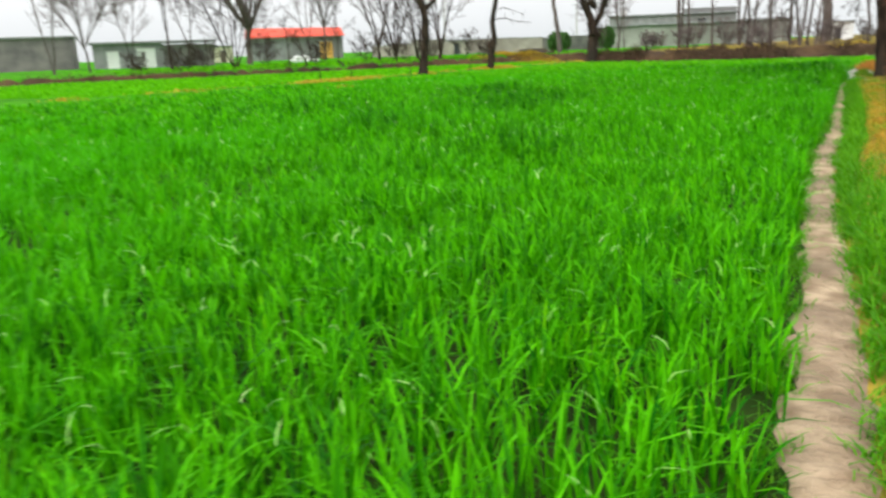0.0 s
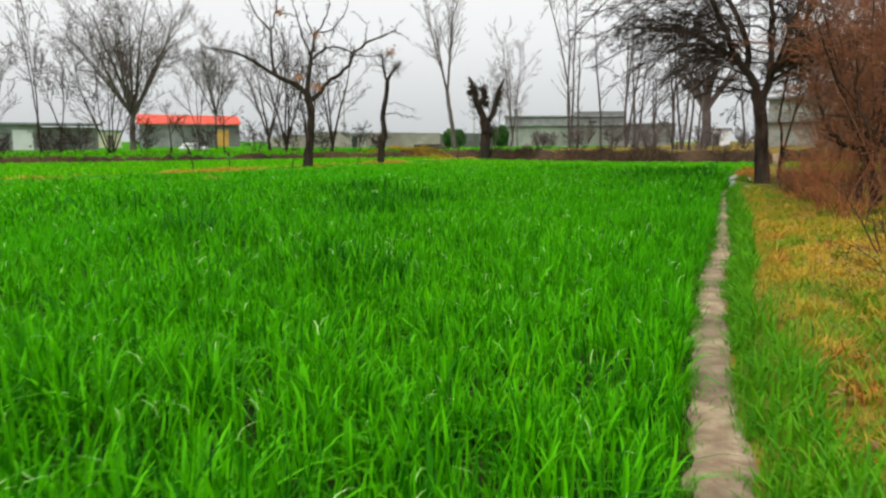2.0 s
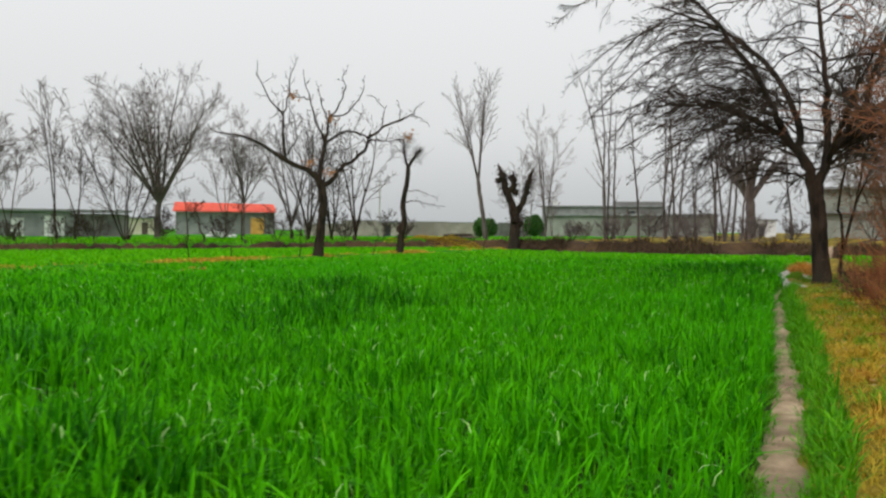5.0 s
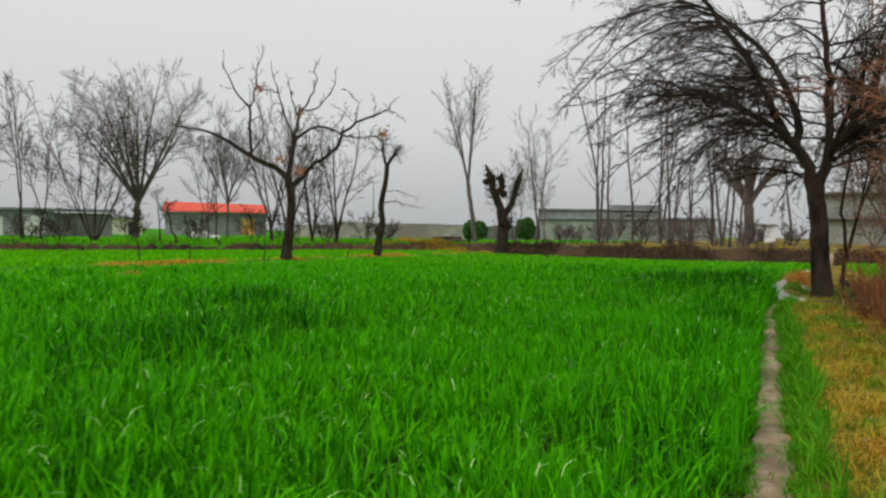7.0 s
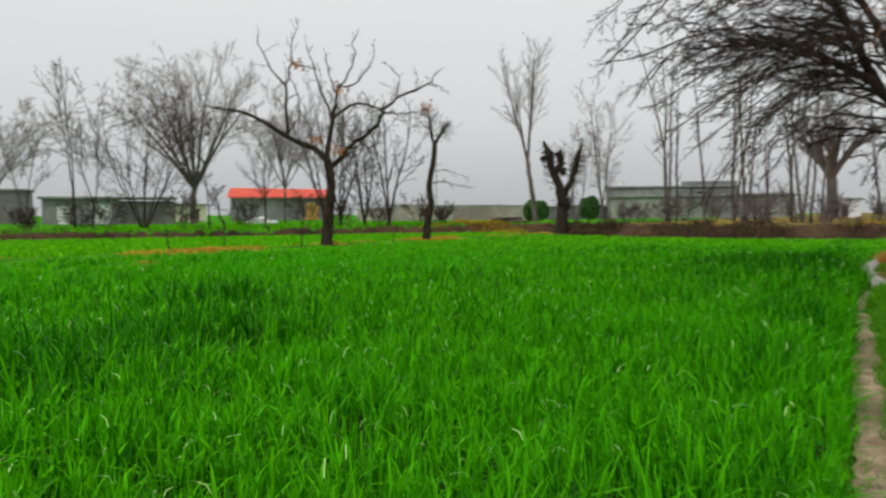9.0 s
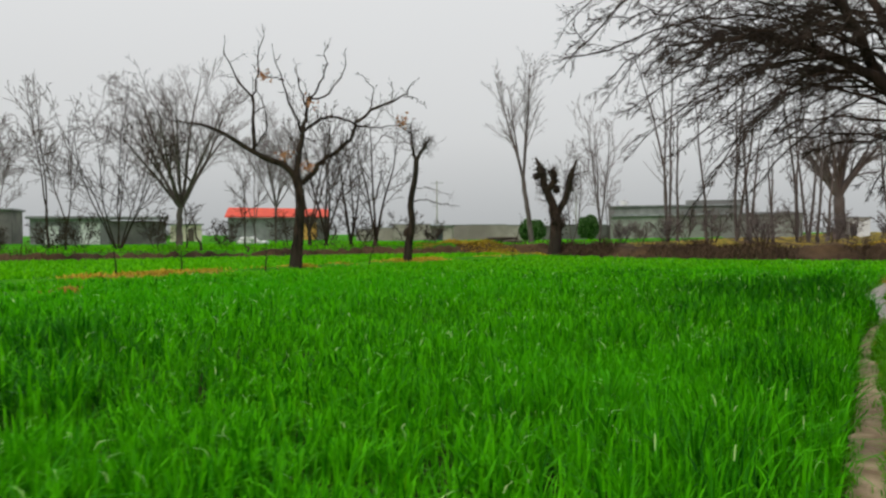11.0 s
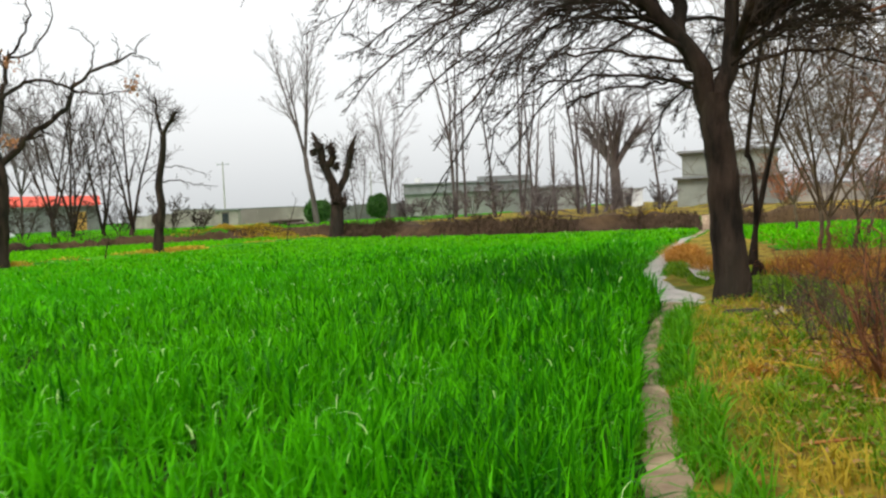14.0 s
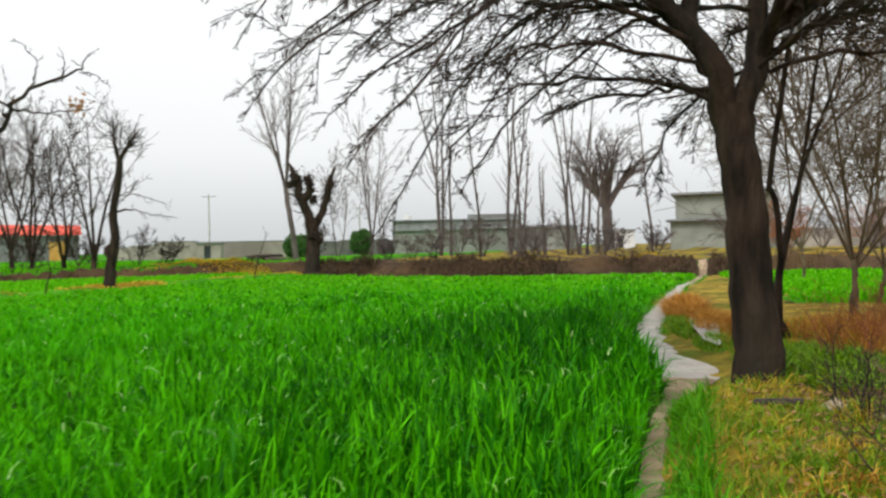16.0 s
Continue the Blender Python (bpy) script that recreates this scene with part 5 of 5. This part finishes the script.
part("roof", box_bm(-0.3, -0.3, 2.71, 4.7, 4.3, 2.92, 0.03), SLAB, side_)
opening(side_, "door", 2.4, 3.3, 0.1, 2.1, 0, WOOD, CONCRETE)
block = building("shed", -96, 66, 45, "dark grey farm building behind bare trees", "shed")
part("wall", box_bm(0, 0, 0, 9, 6, 4.2), DARK_WALL, block)
part("roof", box_bm(-0.3, -0.3, 4.21, 9.3, 6.3, 4.45, 0.03), SLAB, block)


def yard_wall(x0, y0, x1, y1, height, mat, label, name="yard_wall"):
    e = building(name, x0, y0, ang(x0, y0, x1, y1), label, "wall")
    ln = math.hypot(x1 - x0, y1 - y0)
    k, xx = 0, 0.0
    rnd = random.Random(int(ln * 10))
    while xx < ln - 0.01:
        w_ = min(6.0, ln - xx)
        hh_ = height * rnd.uniform(0.94, 1.05)
        part("panel", box_bm(xx, 0, 0, xx + w_ - 0.01, 0.35, hh_), mat, e)
        part("coping", box_bm(xx, -0.05, hh_ + 0.002, xx + w_ - 0.01, 0.40, hh_ + 0.12), SLAB, e)
        xx += w_
    return e


yard_wall(-66.2, 120.6, -46.2, 130.3, 2.6, EARTH_WALL, "long weathered mud-brick yard wall across the fields")
yard_wall(-46.0, 130.4, -38.8, 148.0, 2.4, DARK_WALL, "stained grey yard wall beyond the bushes")
yard_wall(-78.4, 128.0, -66.4, 120.8, 2.2, EARTH_WALL, "low mud-brick wall beside the red-roofed house")
hut = building("hut", -58.0, 118.0, 20, "small tan mud hut before the yard wall", "hut")
part("wall", box_bm(0, 0, 0, 3.2, 3, 2.3), EARTH_WALL, hut)
part("roof", box_bm(-0.2, -0.2, 2.31, 3.4, 3.2, 2.5), SLAB, hut)
opening(hut, "door", 1.0, 1.9, 0.05, 1.9, 0, DARK, WOOD)
# long pale building behind the poplars
lng = building("farm_building", -38.6, 146.5, ang(-38.6, 146.5, -10.6, 143.4), "long pale green farm building with a dark flat roof edge", "farm building")
part("wall", box_bm(0, 0, 0, 29, 8, 3.9), GREENISH, lng)
part("roof", box_bm(-0.3, -0.5, 3.91, 29.3, 8.3, 4.25, 0.03), SLAB, lng)
up = building("house", -43.4, 162.0, 10, "pale grey two-storey house behind the farm building", "house")
part("wall", box_bm(0, 0, 0, 24, 8, 6.0), PLASTER, up)
part("roof", box_bm(-0.3, -0.4, 6.01, 24.3, 8.3, 6.3, 0.03), SLAB, up)
part("parapet", box_bm(14, 0, 6.31, 24, 0.25, 7.1), PLASTER, up)
opening(up, "window", 17.0, 18.4, 4.2, 5.3, 0, DARK, CONCRETE)
tank = building("water_tank", -41.8, 163.2, 10, "small white water tank on a flat roof", "water tank")
tank.matrix_world = pose(-41.0, 164.0, float(gh(-43.4, 162.0)) - 0.15 + 6.3, 0, 0, 10)
bm = bmesh.new()
bmesh.ops.create_cone(bm, cap_ends=True, segments=20, radius1=0.75, radius2=0.75, depth=1.0, matrix=Matrix.Translation((0, 0, 0.5)))
bmesh.ops.bevel(bm, geom=[e for e in bm.edges if abs(e.verts[0].co.z - e.verts[1].co.z) < 0.01], offset=0.12, segments=3, affect="EDGES")
part("body", bm, WHITE, tank)
bm = bmesh.new()
bmesh.ops.create_cone(bm, cap_ends=True, segments=16, radius1=0.28, radius2=0.26, depth=0.12, matrix=Matrix.Translation((0, 0, 1.062)))
part("lid", bm, STEEL, tank)
white = building("house", -2.9, 143.0, 0, "small white house behind the stout tree", "house")
part("wall", box_bm(0, 0, 0, 3.4, 4, 2.9), WHITE, white)
part("roof", box_bm(-0.2, -0.3, 2.91, 3.6, 4.3, 3.1), SLAB, white)
opening(white, "door", 0.8, 1.7, 0.1, 2.1, 0, DARK, CONCRETE)
two = building("house", 4.5, 118.8, -6, "two-storey pale green house with a flat roof behind the big tree", "house")
part("wall", box_bm(0, 0, 0, 12.0, 8, 3.5), GREENISH, two)
part("wall", box_bm(0.6, 0.3, 3.76, 11.4, 8, 6.6), GREENISH, two)
part("floor_slab", box_bm(-0.5, -0.7, 3.51, 12.4, 8.3, 3.75, 0.02), SLAB, two)
part("roof", box_bm(0.1, -0.4, 6.61, 11.9, 8.3, 6.9, 0.02), SLAB, two)
yard_wall(16.8, 116.0, 60.0, 108.0, 2.2, EARTH_WALL, "long mud-brick wall behind the far scrub")

# power poles
for x, y, hgt in ((-74.0, 149.3, 11.5), (-52.0, 168.0, 9.5)):
    p = building("utility_pole", x, y, 25, "grey utility pole with a crossarm behind the yard walls", "utility pole")
    link("pole", tubes("pole", [(np.array([(0, 0, 0), (0, 0, hgt * 0.5), (0, 0, hgt)]), np.array([0.17, 0.14, 0.11]))], 10, CONCRETE), p)
    part("crossarm", box_bm(-1.2, -0.06, hgt - 0.5, 1.2, 0.06, hgt - 0.38), STEEL, p)
    for dx_ in (-1.1, 0, 1.1):
        bm = bmesh.new()
        bmesh.ops.create_cone(bm, cap_ends=True, segments=8, radius1=0.07, radius2=0.04, depth=0.22, matrix=Matrix.Translation((dx_, 0, hgt - 0.26)))
        part("insulator", bm, WHITE, p)

# timber and bricks stacked on the far field
for k in range(5):
    rnd = random.Random(600 + k)
    ob = new("log", tubes("log", [bezier_run([(-1.1, 0, 0), (0, 0.03, 0.02), (1.2, 0, 0)], 0.14, 0.11, 8, rnd, 0.01)], 9, WOOD, 0.03, k))
    tagged(ob, "dark felled log lying on the far field", "log", "felled logs")
    x_, y_ = -30.6 + (k % 3) * 0.8, 82.0 + (k % 3) * 0.1
    ob.matrix_world = pose(x_, y_, float(gh(x_, y_)) + 0.14 + 0.24 * (k // 3), 0, 0, 15 + 8 * k)
pile = building("brick_stack", -35.0, 84.0, 10, "small stack of red bricks on the far field", "brick stack")
for r_ in range(4):
    for c in range(6):
        part("brick", box_bm(c * 0.25, 0, 0.15 + r_ * 0.085, c * 0.25 + 0.235, 0.115, 0.15 + r_ * 0.085 + 0.075, 0.006), BRICK, pile)
heap = building("sack_heap", -57.5, 76.5, 30, "heap of pale sacks on the far field", "sacks")
for k, (a, b, c) in enumerate(((0, 0, 0.25), (0.8, 0.1, 0.25), (1.7, 0, 0.25), (0.4, 0.1, 0.62), (1.25, 0.1, 0.62), (2.4, 0.2, 0.22))):
    bm = lump_bm(0.5, random.Random(620 + k), 0.55, 2, 0.12)
    bmesh.ops.translate(bm, vec=(a, b, c + 0.12), verts=bm.verts)
    part("sack", bm, WHITE, heap)

# far scrub line beyond the field past the big tree
for k, (x, y, hgt) in enumerate(((9.5, 98.3, 4.5), (13.0, 97.6, 5.0), (16.5, 97.0, 4.4), (20.0, 96.3, 5.2), (24.0, 96.0, 4.8), (12.0, 88.0, 3.0), (18.0, 86.0, 3.4), (28.0, 95.0, 5.5), (34.0, 94.0, 5.5))):
    field_tree(x, y, hgt, "scrub", 8, 0, TWIG, ORANGE_STEM if k % 2 else GREY_TWIG, "russet-brown bare thicket beyond the far field", "thickets beyond the far field", 640 + k, spread=0.6, r=0.07)
